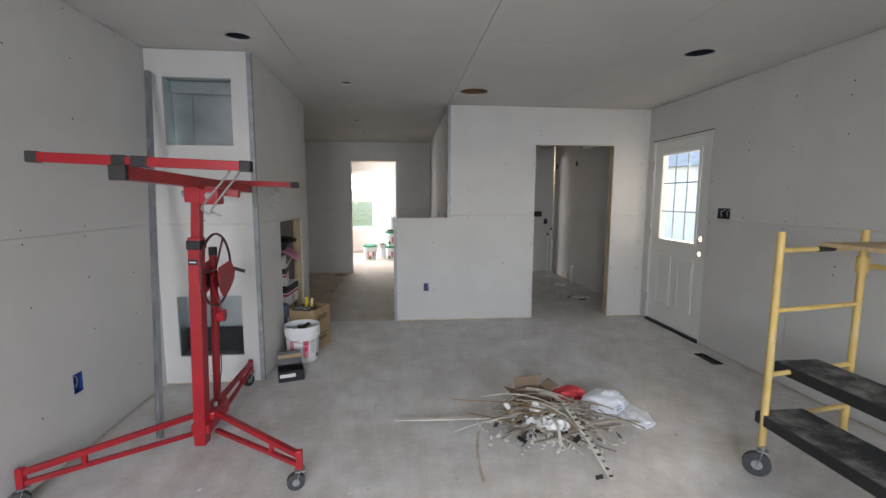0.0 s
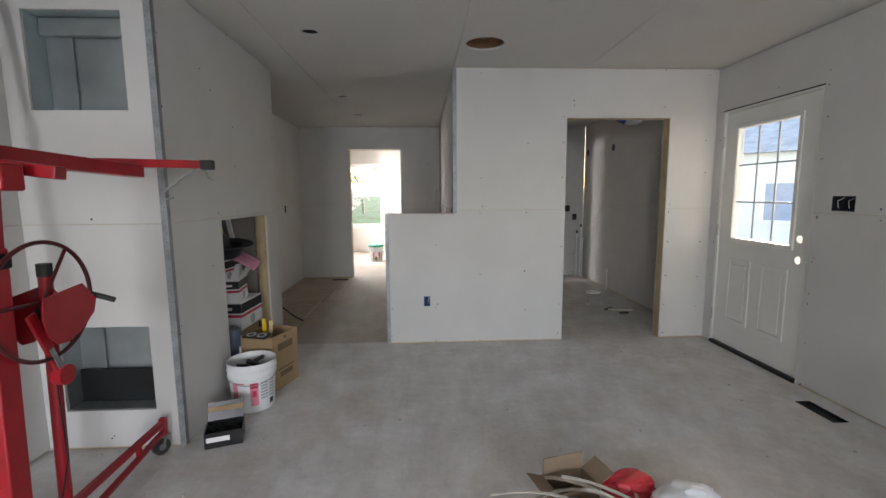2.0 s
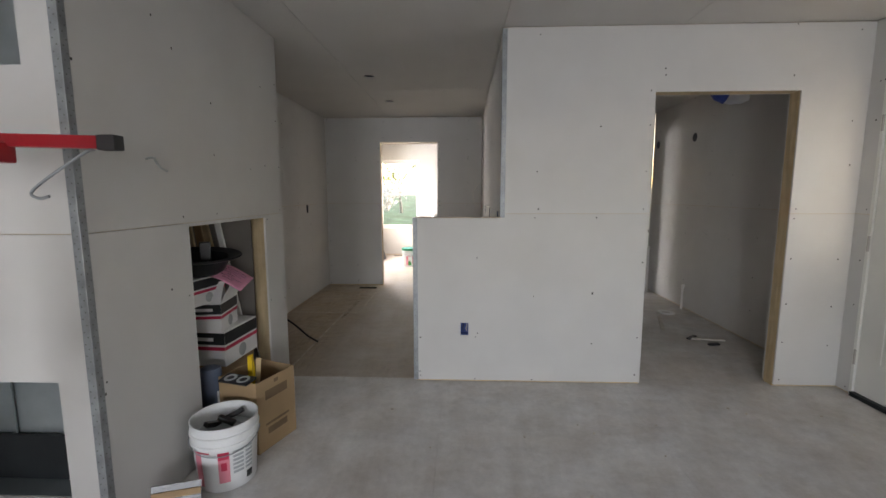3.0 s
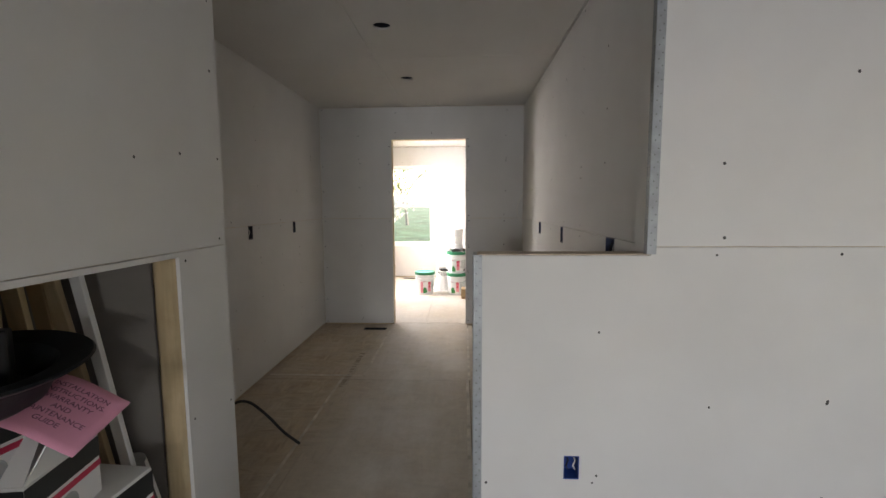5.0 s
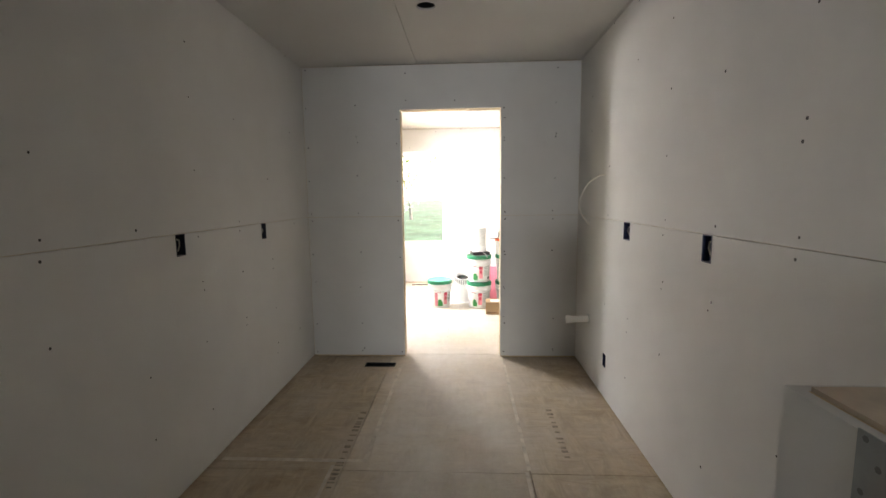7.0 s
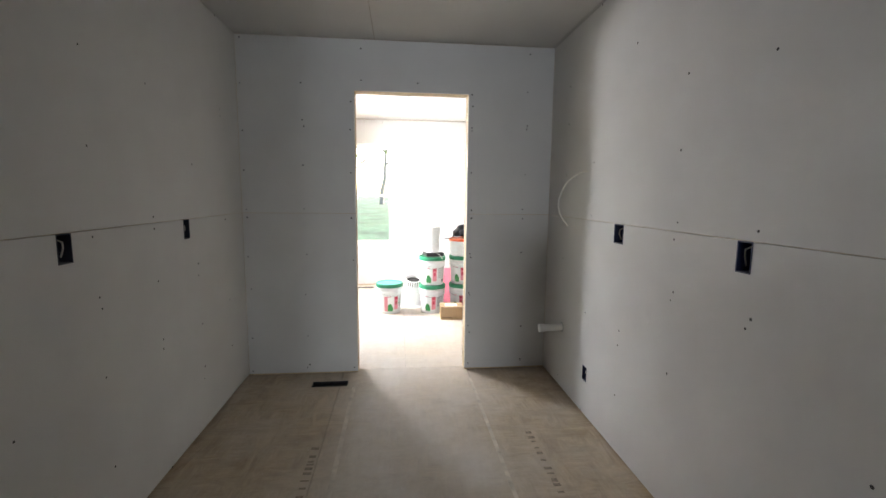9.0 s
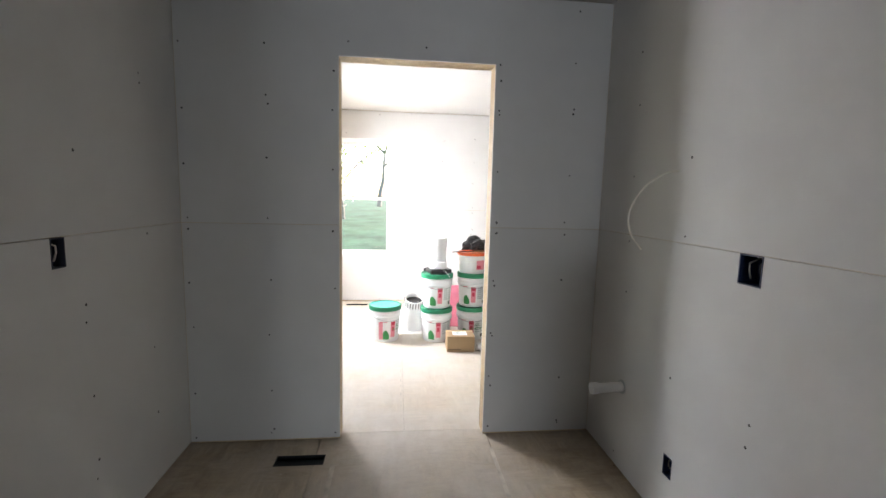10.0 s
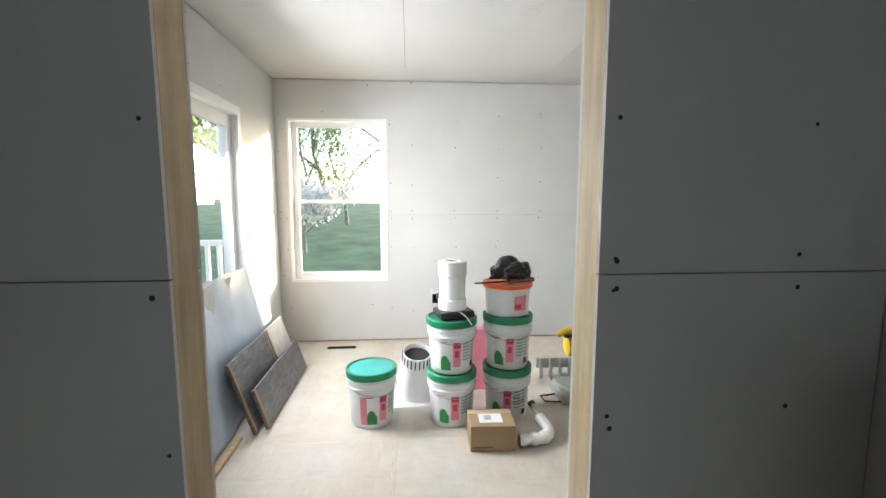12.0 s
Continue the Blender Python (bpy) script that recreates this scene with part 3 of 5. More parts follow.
# electrical boxes
outlet_box("outlet_box", "x", LX, 1, H_LIV, BOXBLUE, "open blue plastic outlet box in drywall")
outlet_box("outlet_box", "y", PY, -1, H_PONY, BOXBLUE, "open blue plastic outlet box in the half wall")
outlet_box("switch_box", "x", RX, -1, H_SW, BOXDARK, "wide dark switch box with wires beside the door", 3)
for h in H_HL:
    outlet_box("outlet_box", "x", HL, 1, h, BOXDARK, "open dark outlet box at the drywall seam")
for h in H_HR:
    outlet_box("outlet_box", "x", HX, -1, h, BOXNAVY, "open dark blue outlet box in the kitchen wall", 2 if h[1] - h[0] > 0.1 else 1)
outlet_box("outlet_box", "y", FY, -1, H_FAR, BOXDARK, "open dark outlet box near the floor")


# windows and doors
def glass_pane(bm, parent):
    ob = part("pane", bm, GLASS, parent, "clear glass pane")
    ob.visible_shadow = False
    return ob


win = thing("window_1", "white vinyl single-hung window with bright daylight outside", "window", kind="structure")
u0, u1, z0, z1 = WIN_F
F = mapper("y", FY, -1)
part("window_frame", plate(bmesh.new(), u0, u1, z0, z1, [(u0 + 0.02, u1 - 0.02, z0 + 0.02, z1 - 0.02)], -0.004, 0.15, F), VINYL, win)
part("sash", plate(bmesh.new(), u0 + 0.02, u1 - 0.02, 1.325, z1 - 0.02, [(u0 + 0.07, u1 - 0.07, 1.36, z1 - 0.07)], 0.09, 0.12, F), VINYL, win)
part("sash", plate(bmesh.new(), u0 + 0.02, u1 - 0.02, z0 + 0.02, 1.36, [(u0 + 0.075, u1 - 0.075, z0 + 0.085, 1.325)], 0.055, 0.088, F), VINYL, win)
glass_pane(plate(bmesh.new(), u0 + 0.07, u1 - 0.07, 1.36, z1 - 0.07, [], 0.104, 0.108, F), win)
glass_pane(plate(bmesh.new(), u0 + 0.075, u1 - 0.075, z0 + 0.085, 1.325, [], 0.07, 0.074, F), win)
part("lock", box(-1.08, -1.02, FY + 0.04, FY + 0.054, 1.345, 1.362, 0.003), VINYL, win)

patio = thing("door_2", "white vinyl sliding patio door looking onto a deck", "patio door", kind="structure")
u0, u1, z0, z1 = PATIO
F = mapper("x", FLX, 1)
part("door_frame", plate(bmesh.new(), u0, u1, z0, z1, [(u0 + 0.05, u1 - 0.05, z0 + 0.04, z1 - 0.06)], -0.004, 0.15, F), VINYL, patio)
for a, b, d in ((u0 + 0.05, 9.95, 0.1), (9.86, u1 - 0.05, 0.05)):
    part("sliding_panel", plate(bmesh.new(), a, b, z0 + 0.04, z1 - 0.06, [(a + 0.08, b - 0.08, z0 + 0.14, z1 - 0.15)], d, d + 0.04, F), VINYL, patio)
    glass_pane(plate(bmesh.new(), a + 0.08, b - 0.08, z0 + 0.14, z1 - 0.15, [], d + 0.018, d + 0.023, F), patio)

F = mapper("y", BACK, 1)
for nm, (u0, u1, z0, z1) in (("window_2", WIN_R), ("window_3", WIN_R2)):
    rw = thing(nm, "white vinyl double window in the unpainted drywall", "window", kind="structure")
    um = (u0 + u1) / 2
    part("window_frame", plate(bmesh.new(), u0, u1, z0, z1, [(u0 + 0.06, um - 0.03, z0 + 0.06, z1 - 0.06), (um + 0.03, u1 - 0.06, z0 + 0.06, z1 - 0.06)], 0.02, 0.12, F), VINYL, rw)

# entry door
ed = thing("door_1", "white steel entry door with a nine-light window, closed", "door", kind="structure")
F = mapper("x", RX, -1)
u0, u1, z0, z1 = DOOR_E
part("door_frame", plate(bmesh.new(), u0, u1, z0, z1, [(u0 + 0.012, u1 - 0.022, -1, z1 - 0.018)], 0.0, 0.14, F), DOORWHITE, ed)
part("threshold", plate(bmesh.new(), u0 + 0.012, u1 - 0.022, 0.002, 0.03, [], -0.015, 0.12, F), BLACKMETAL, ed, "dark metal threshold")
LITE = (4.14, 4.73, 0.975, 1.885)
KN = [(4.06, 1.025), (4.06, 0.875)]
kr = 0.027
khole = [(y - kr - 0.005, y + kr + 0.005, z - kr - 0.005, z + kr + 0.005) for y, z in KN]
bm = plate(bmesh.new(), u0 + 0.015, u1 - 0.025, 0.032, z1 - 0.021, [(LITE[0], LITE[1], LITE[2], LITE[3]), *khole], 0.014, 0.058, F)
for y, z in KN:
    q = kr + 0.005
    for d in (0.014, 0.058):
        o, i = [], []
        for k in range(24):
            a = 2 * math.pi * k / 24
            c, s_ = math.cos(a), math.sin(a)
            f = q / max(abs(c), abs(s_))
            o.append(bm.verts.new(F(y + c * f, d, z + s_ * f)))
            i.append(bm.verts.new(F(y + c * kr, d, z + s_ * kr)))
        for k in range(24):
            bm.faces.new((o[k], o[(k + 1) % 24], i[(k + 1) % 24], i[k]))
slab = part("slab", bm, DOORWHITE, ed)
lf = part("window_trim", plate(bmesh.new(), LITE[0] - 0.035, LITE[1] + 0.035, LITE[2] - 0.035, LITE[3] + 0.035, [LITE], 0.002, 0.0135, F), DOORWHITE, slab)
mod = lf.modifiers.new("soft", "BEVEL")
mod.width, mod.segments = 0.006, 2
for k in (1, 2):
    yy = LITE[0] + (LITE[1] - LITE[0]) * k / 3
    part("muntin", plate(bmesh.new(), yy - 0.006, yy + 0.006, LITE[2], LITE[3], [], 0.03, 0.038, F), LGREY, slab)
    zz = LITE[2] + (LITE[3] - LITE[2]) * k / 3
    part("muntin", plate(bmesh.new(), LITE[0], LITE[1], zz - 0.006, zz + 0.006, [], 0.029, 0.039, F), LGREY, slab)
glass_pane(plate(bmesh.new(), LITE[0], LITE[1], LITE[2], LITE[3], [], 0.042, 0.046, F), slab)
for a, b in ((4.13, 4.39), (4.49, 4.75)):
    bm = plate(bmesh.new(), a, b, 0.25, 0.80, [(a + 0.028, b - 0.028, 0.278, 0.772)], 0.006, 0.0135, F)
    p1 = part("panel_moulding", bm, DOORWHITE, slab)
    mod = p1.modifiers.new("soft", "BEVEL")
    mod.width, mod.segments = 0.006, 3
    bm = plate(bmesh.new(), a + 0.05, b - 0.05, 0.30, 0.75, [], 0.007, 0.0135, F)
    p1 = part("panel_field", bm, DOORWHITE, slab)
    mod = p1.modifiers.new("soft", "BEVEL")
    mod.width, mod.segments = 0.006, 3
for z in (0.27, 1.03, 1.79):
    part("hinge", tube(F(u1 - 0.02, -0.005, z - 0.05), F(u1 - 0.02, -0.005, z + 0.05), 0.007, 10), STEELHINGE, ed, "satin steel hinge", True)
# black strip laid on the wall as the shadow of the gap
tagged(finish("door_gap_shade", box(RX - 0.004, RX + 0.02, 3.96, 4.915, 2.051, 2.06), BLACKMETAL), "dark strip standing in for the shadow gap above the entry door", "trim", "", "structure")

# ground and distance
bm = bmesh.new()
gx = [-400, -150, -80, -50, -35, -25, -18, -13, -9, -6, -3, 0, 3, 6, 9, 13, 18, 25, 35, 50, 80, 150, 400]
gv = []
for y in gx:
    row = []
    for x in gx:
        d = max(0.0, y + 6 - 16)
        h = -0.55 + 3.2 * (1 - math.exp(-d / 22)) * (0.7 + 0.3 * math.tanh(x / 20)) + 0.25 * noise.noise(Vector((x * 0.08, y * 0.08, 0))) * min(1, d / 6)
        row.append(bm.verts.new((x, y + 6, h if d > 0 else -0.55)))
    gv.append(row)
for a, b in zip(gv, gv[1:]):
    for j in range(len(gx) - 1):
        bm.faces.new((a[j], a[j + 1], b[j + 1], b[j]))
tagged(finish("ground", bm, GRASS, True), "green grass lawn rising to a hillside", "ground", "", "structure")

# outside cladding
for nm, axis, c0, s, u0, u1, holes, d1 in (
    ("cladding_west_far", "x", -1.763, 1, 8.4, 11.79, [PATIO], 0.014), ("cladding_west", "x", -1.902, 1, -3.2, 8.399, [], 0.028),
    ("cladding_east", "x", 3.107, -1, -3.2, 8.45, [DOOR_E], 0.03), ("cladding_north", "y", 11.792, -1, -1.76, 2.6, [WIN_F], 0.03), ("cladding_south", "y", -3.152, 1, -1.9, 3.1, [WIN_R, WIN_R2], 0.03)):
    tagged(finish(nm, plate(bmesh.new(), u0, u1, -0.5, 2.74, holes, 0, d1, mapper(axis, c0, s)), SIDING), "pale outer wall cladding of the house", "wall", "", "structure")
CONC = mat("pale_concrete", (0.42, 0.41, 0.39), 0.9, var=0.15, scale=2, stain=(0.3, 0.29, 0.27))
tagged(finish("driveway", box(3.2, 13, -8, 24, -0.56, -0.53), CONC), "pale concrete driveway outside the entry door", "driveway", "", "structure")

# ---- things: living room ----


def text_bm(body, size, fn):
    """Lettering as a flat mesh, mapped by fn(u, v) to the surface it stands on."""
    cu = bpy.data.curves.new("lettering", "FONT")
    cu.body, cu.size, cu.align_x, cu.align_y = body, size, "CENTER", "CENTER"
    ob = bpy.data.objects.new("lettering", cu)
    scene.collection.objects.link(ob)
    dg = bpy.context.evaluated_depsgraph_get()
    me = ob.evaluated_get(dg).to_mesh()
    bm = bmesh.new()
    vs = [bm.verts.new(fn(v.co.x, v.co.y)) for v in me.vertices]
    for p in me.polygons:
        try:
            bm.faces.new([vs[i] for i in p.vertices])
        except ValueError:
            pass
    ob.evaluated_get(dg).to_mesh_clear()
    bpy.data.objects.remove(ob)
    bpy.data.curves.remove(cu)
    return bm


def smooth(pts, k=5):
    """Catmull-Rom through pts."""
    p = [Vector(q) for q in pts]
    p = [2 * p[0] - p[1], *p, 2 * p[-1] - p[-2]]
    out = []
    for i in range(1, len(p) - 2):
        for j in range(k):
            t = j / k
            out.append(0.5 * (2 * p[i] + (p[i + 1] - p[i - 1]) * t + (2 * p[i - 1] - 5 * p[i] + 4 * p[i + 1] - p[i + 2]) * t * t + (3 * p[i] - p[i - 1] - 3 * p[i + 1] + p[i + 2]) * t ** 3))
    return out + [p[-2]]


def caster(root, x, y, turn=0.0, r=0.045):
    """Swivel caster: wheel, hub, fork and stem on the floor at (x, y)."""
    m = pose(x, y, 0, 0, 0, turn)
    w = part("wheel", sweep(bmesh.new(), [m @ Vector((0, -0.014, r)), m @ Vector((0, -0.010, r)), m @ Vector((0, 0.010, r)), m @ Vector((0, 0.014, r))], r, 28), WHEELGREY, root, "grey rubber caster wheel", True)
    part("hub", sweep(bmesh.new(), [m @ Vector((0, -0.019, r)), m @ Vector((0, 0.019, r))], r * 0.4, 16), GALV, w, smooth=True)
    bm = bmesh.new()
    for s_ in (-0.02, 0.02):
        beam(bm, m @ Vector((0, s_, r - 0.006)), m @ Vector((0.018, s_, 2 * r + 0.012)), 0.024, 0.003, m.to_3x3() @ Vector((1, 0, 0)))
    quad_box(bm, -0.004, 0.044, -0.022, 0.022, 2 * r + 0.010, 2 * r + 0.016, m)
    part("fork", bm, GALV, root)
    part("stem", tube(m @ Vector((0.02, 0, 2 * r + 0.014)), m @ Vector((0.02, 0, 2 * r + 0.04)), 0.011, 12), GALV, root, smooth=True)


def drywall_lift():
    root = thing("drywall_lift", "red steel drywall panel hoist on caster legs", "panel lift")
    part("mast", bar((-1.055, 2.53, 0.035), (-1.022, 2.53, 1.20), 0.062, 0.075, (0, 1, 0), 0.006), RED, root)
    part("inner_mast", bar((-1.022, 2.535, 1.15), (-1.005, 2.535, 1.42), 0.045, 0.055, (0, 1, 0), 0.004), RED, root)
    part("mast_collar", bar((-1.024, 2.53, 1.135), (-1.022, 2.53, 1.185), 0.072, 0.085, (0, 1, 0), 0.006), BLACKMETAL, root)
    part("warning_plate", box(-1.052, -1.004, 2.4895, 2.4915, 1.055, 1.085), BLACKMETAL, root, "black warning plate with pale bars")
    part("plate_bar", box(-1.045, -1.011, 2.487, 2.489, 1.067, 1.073), LWHITE, root)
    # second tube and foot
    part("winch_tube", tube((-1.045, 2.72, 0.13), (-1.02, 2.72, 1.08), 0.021, 18), RED, root, smooth=True)
    part("tube_cap", tube((-1.0205, 2.72, 1.08), (-1.0195, 2.72, 1.125), 0.023, 18), RUBBER, root, "black rubber cap", True)
    part("foot_bracket", box(-1.10, -1.0, 2.50, 2.78, 0.10, 0.155, 0.006), RED, root)
    part("foot_plate", box(-1.085, -0.995, 2.55, 2.76, 0.155, 0.20, 0.01), RED, root)
    for x in (-1.085, -1.02):
        part("bolt", tube((x, 2.64, 0.2), (x, 2.64, 0.222), 0.012, 6), GALV, root, "zinc bolt head")
    # winch: two side plates, drum, wheel, crank
    for x in (-1.075, -0.955):
        bm = bmesh.new()
        pts = [(2.62, 1.02), (2.79, 1.04), (2.85, 0.97), (2.835, 0.92), (2.76, 0.865), (2.70, 0.845), (2.66, 0.85), (2.625, 0.89), (2.61, 0.95)]
        a = [bm.verts.new((x, y, z)) for y, z in pts]
        b = [bm.verts.new((x + 0.005, y, z)) for y, z in pts]
        bm.faces.new(a)
        bm.faces.new(b[::-1])
        for k in range(len(pts)):
            bm.faces.new((a[k], a[(k + 1) % len(pts)], b[(k + 1) % len(pts)], b[k]))
        part("winch_plate", bm, RED, root)
    part("drum", tube((-1.07, 2.76, 0.93), (-0.955, 2.76, 0.93), 0.05, 24), BLACKMETAL, root, smooth=True)
    ring = [(-0.98, 2.66 + 0.203 * math.cos(k * math.pi / 24), 1.003 + 0.203 * math.sin(k * math.pi / 24)) for k in range(49)]
    wheel = part("hand_wheel", sweep(bmesh.new(), ring, 0.0075, 8, cap=False), DARKRED, root, "thin red hand wheel", True)
    for a in (1.0, 3.1, 5.2):
        part("spoke", tube((-0.985, 2.66, 1.003), (-0.98, 2.66 + 0.203 * math.cos(a), 1.003 + 0.203 * math.sin(a)), 0.006, 8), DARKRED, wheel)
    part("crank_knob", tube((-0.98, 2.862, 0.985), (-0.90, 2.875, 0.955), 0.011, 10), RUBBER, root, "black crank grip", True)
    part("pulley", tube((-1.0, 2.70, 0.725), (-0.965, 2.70, 0.725), 0.036, 20), RED, root, smooth=True)
    part("pulley_arm", bar((-0.982, 2.60, 0.97), (-0.982, 2.70, 0.725), 0.034, 0.012, (1, 0, 0), 0.003), RED, root)
    part("arm_plate", bar((-0.9735, 2.655, 0.835), (-0.9735, 2.69, 0.75), 0.018, 0.003, (1, 0, 0), 0), GALV, root, "bare steel wear plate")
    part("cable", sweep(bmesh.new(), [(-0.99, 2.68, 0.70), (-1.0, 2.70, 0.4), (-1.02, 2.66, 0.2)], 0.003, 6), BLACKMETAL, root, "steel lifting cable")
    # head and cradle
    part("head_bracket", box(-1.045, -0.965, 2.47, 2.60, 1.385, 1.475, 0.008), RED, root)
    part("pivot", tube((-1.06, 2.50, 1.43), (-0.93, 2.50, 1.43), 0.018, 14), GALV, root, smooth=True)
    part("latch_block", box(-0.95, -0.855, 2.42, 2.50, 1.375, 1.455, 0.008), RED, root)
    part("latch_bolt", tube((-0.90, 2.41, 1.42), (-0.90, 2.42, 1.42), 0.016, 12), GALV, root)
    part("main_beam", bar((-1.01, 1.92, 1.505), (-0.965, 3.20, 1.47), 0.055, 0.055, (0, 0, 1), 0.005), RED, root)
    part("lower_channel", bar((-0.98, 2.55, 1.455), (-0.80, 2.56, 1.43), 0.05, 0.04, (0, 0, 1), 0.004), RED, root)
    part("beam_cap", box(-1.042, -0.98, 1.893, 1.918, 1.475, 1.535, 0.004), RUBBER, root, "black rubber end cap")
    fa, fb = Vector((-1.36, 1.95, 1.565)), Vector((-0.53, 1.95, 1.535))
    part("cross_arm", bar(fa.lerp(fb, 0.03), fa.lerp(fb, 0.40), 0.038, 0.034, (0, 1, 0), 0.004), RED, root)
    part("cross_arm", bar(fa.lerp(fb, 0.48), fa.lerp(fb, 0.955), 0.038, 0.034, (0, 1, 0), 0.004), RED, root)
    for a, b in ((0.0, 0.05), (0.37, 0.43), (0.455, 0.53), (0.945, 1.0)):
        part("arm_cap", bar(fa.lerp(fb, a), fa.lerp(fb, b), 0.044, 0.040, (0, 1, 0), 0.004), RUBBER, root, "black rubber arm cap")
    part("arm_bridge", bar(fa.lerp(fb, 0.38), fa.lerp(fb, 0.52), 0.03, 0.028, (0, 1, 0), 0.003), RED, root)
    ra, rb = Vector((-1.14, 3.19, 1.512)), Vector((-0.64, 3.19, 1.497))
    part("cross_arm", bar(ra, rb, 0.036, 0.034, (0, 1, 0), 0.004), RED, root)
    part("arm_cap", bar(rb - Vector((0.04, 0, 0)), rb + Vector((0.012, 0, 0)), 0.042, 0.040, (0, 1, 0), 0.004), RUBBER, root, "black rubber arm cap")
    for pts in ([(-0.585, 1.96, 1.52), (-0.60, 1.99, 1.505), (-0.725, 2.03, 1.365), (-0.725, 2.05, 1.345), (-0.70, 2.06, 1.33)], [(-0.625, 1.96, 1.52), (-0.64, 1.99, 1.505), (-0.76, 2.03, 1.38), (-0.77, 2.05, 1.355), (-0.745, 2.06, 1.34)], [(-0.70, 3.19, 1.48), (-0.72, 3.17, 1.465), (-0.82, 3.12, 1.37), (-0.80, 3.11, 1.345), (-0.77, 3.11, 1.35)]):
        part("support_hook", sweep(bmesh.new(), smooth(pts), 0.0042, 8), GALV, root, "pale bent wire hook", True)
    # legs
    hub = Vector((-1.04, 2.62, 0.0))
    for ex, ey in ((-0.43, 2.13), (-1.065, 3.37), (-1.645, 2.10)):
        e = Vector((ex, ey, 0))
        d = (e - hub).normalized()
        leg = part("leg", bar(hub + d * 0.05 + Vector((0, 0, 0.185)), e + Vector((0, 0, 0.175)), 0.028, 0.028, bevel=0.003), RED, root)
        part("leg_brace", bar(hub + d * 0.05 + Vector((0, 0, 0.075)), e + Vector((0, 0, 0.125)), 0.024, 0.022, bevel=0.003), RED, leg)
        mid = hub.lerp(e, 0.72)
        part("leg_web", bar(mid + Vector((0, 0, 0.105)), mid + Vector((0, 0, 0.18)), 0.022, 0.02, (0, 1, 0), 0.002), RED, leg)
        part("leg_end", bar(e + Vector((0, 0, 0.105)), e + Vector((0, 0, 0.20)), 0.03, 0.03, (0, 1, 0), 0.003), RED, leg)
        caster(root, ex - 0.02, ey, random.Random(ex).uniform(-60, 60), 0.042)
    return root


drywall_lift()

stud = thing("metal_stud", "galvanised steel channel leaning in the corner", "steel stud")
p0, p1 = Vector((-1.36, 2.66, 0.0)), Vector((-1.65, 3.36, 2.27))
sx = Vector((0.92, -0.38, 0)).normalized()
sy = Vector((0.38, 0.92, -0.3)).normalized()
part("web", bar(p0, p1, 0.03, 0.0015, sy, 0), mat("bright_steel", (0.55, 0.60, 0.66), 0.25, 1.0, var=0.3, scale=6, bump=0.1), stud)
part("flange", bar(p0 + sx * 0.0155 + sy * 0.012, p1 + sx * 0.0155 + sy * 0.012, 0.0015, 0.026, sy, 0), GALV, stud)
# black metal here paints the shaded left side of the galvanised channel
part("flange", bar(p0 - sx * 0.0155 + sy * 0.012, p1 - sx * 0.0155 + sy * 0.012, 0.0015, 0.026, sy, 0), BLACKMETAL, stud)


def scaffold():
    root = thing("scaffold", "yellow rolling baker scaffold with black dusty planks", "scaffold")
    A, B = Vector((1.90, 2.03, 0)), Vector((2.47, 2.13, 0))
    for p in (A, B, A + Vector((0.16, -1.75, 0)), B + Vector((0.16, -1.75, 0))):
        part("post", tube(p + Vector((0, 0, 0.15)), p + Vector((0, 0, 1.256)), 0.0175, 18), YELLOW, root, smooth=True)
        caster(root, p.x - 0.02, p.y, -38, 0.062)
    for o in (Vector((0, 0, 0)), Vector((0.16, -1.75, 0))):
        for z in (0.30, 0.535, 0.865, 1.165):
            part("rung", tube(A + o + Vector((0, 0, z)), B + o + Vector((0, 0, z)), 0.0125, 12), YELLOW, root, smooth=True)
    part("rung_grip", tube(A.lerp(B, 0.42) + Vector((0, 0, 1.165)), A.lerp(B, 0.62) + Vector((0, 0, 1.165)), 0.0145, 12), RUBBER, root, "black tape wrap", True)
    for z in (0.36, 1.03):
        part("sleeve", tube(B + Vector((0, 0, z)), B + Vector((0, 0, z + 0.085)), 0.027, 18), YELLOW, root, smooth=True)
        part("side_brace", tube(B + Vector((0.02, -0.03, z + 0.04)), B + Vector((0.14, -1.7, z - 0.02)), 0.014, 12), YELLOW, root, smooth=True)
    return root


scaffold()
for x0, x1, z0, y1 in ((2.04, 2.28, 0.550, 2.14), (1.89, 2.15, 0.314, 2.07)):
    t = thing("scaffold_plank", "black plank covered in plaster dust on the scaffold rungs", "plank", "scaffold planks")
    part("deck", box(x0, x1, y1 - 1.9, y1, z0, z0 + 0.014, 0.002, ), DECKBLACK, t)
    part("side_rail", box(x0 - 0.004, x0 + 0.008, y1 - 1.9, y1 + 0.003, z0 - 0.045, z0 + 0.012, 0.002), RUBBER, t)
    part("side_rail", box(x1 - 0.008, x1 + 0.004, y1 - 1.9, y1 + 0.003, z0 - 0.045, z0 + 0.012, 0.002), RUBBER, t)
    part("end_rail", box(x0 + 0.009, x1 - 0.009, y1 - 0.011, y1 + 0.003, z0 - 0.028, z0 - 0.001, 0.002), RUBBER, t)
t = thing("plywood_deck", "bare plywood board lying on top of the scaffold", "board")
part("board", box(2.16, 2.60, 0.35, 2.08, 1.178, 1.198, 0.003), PLY, t)


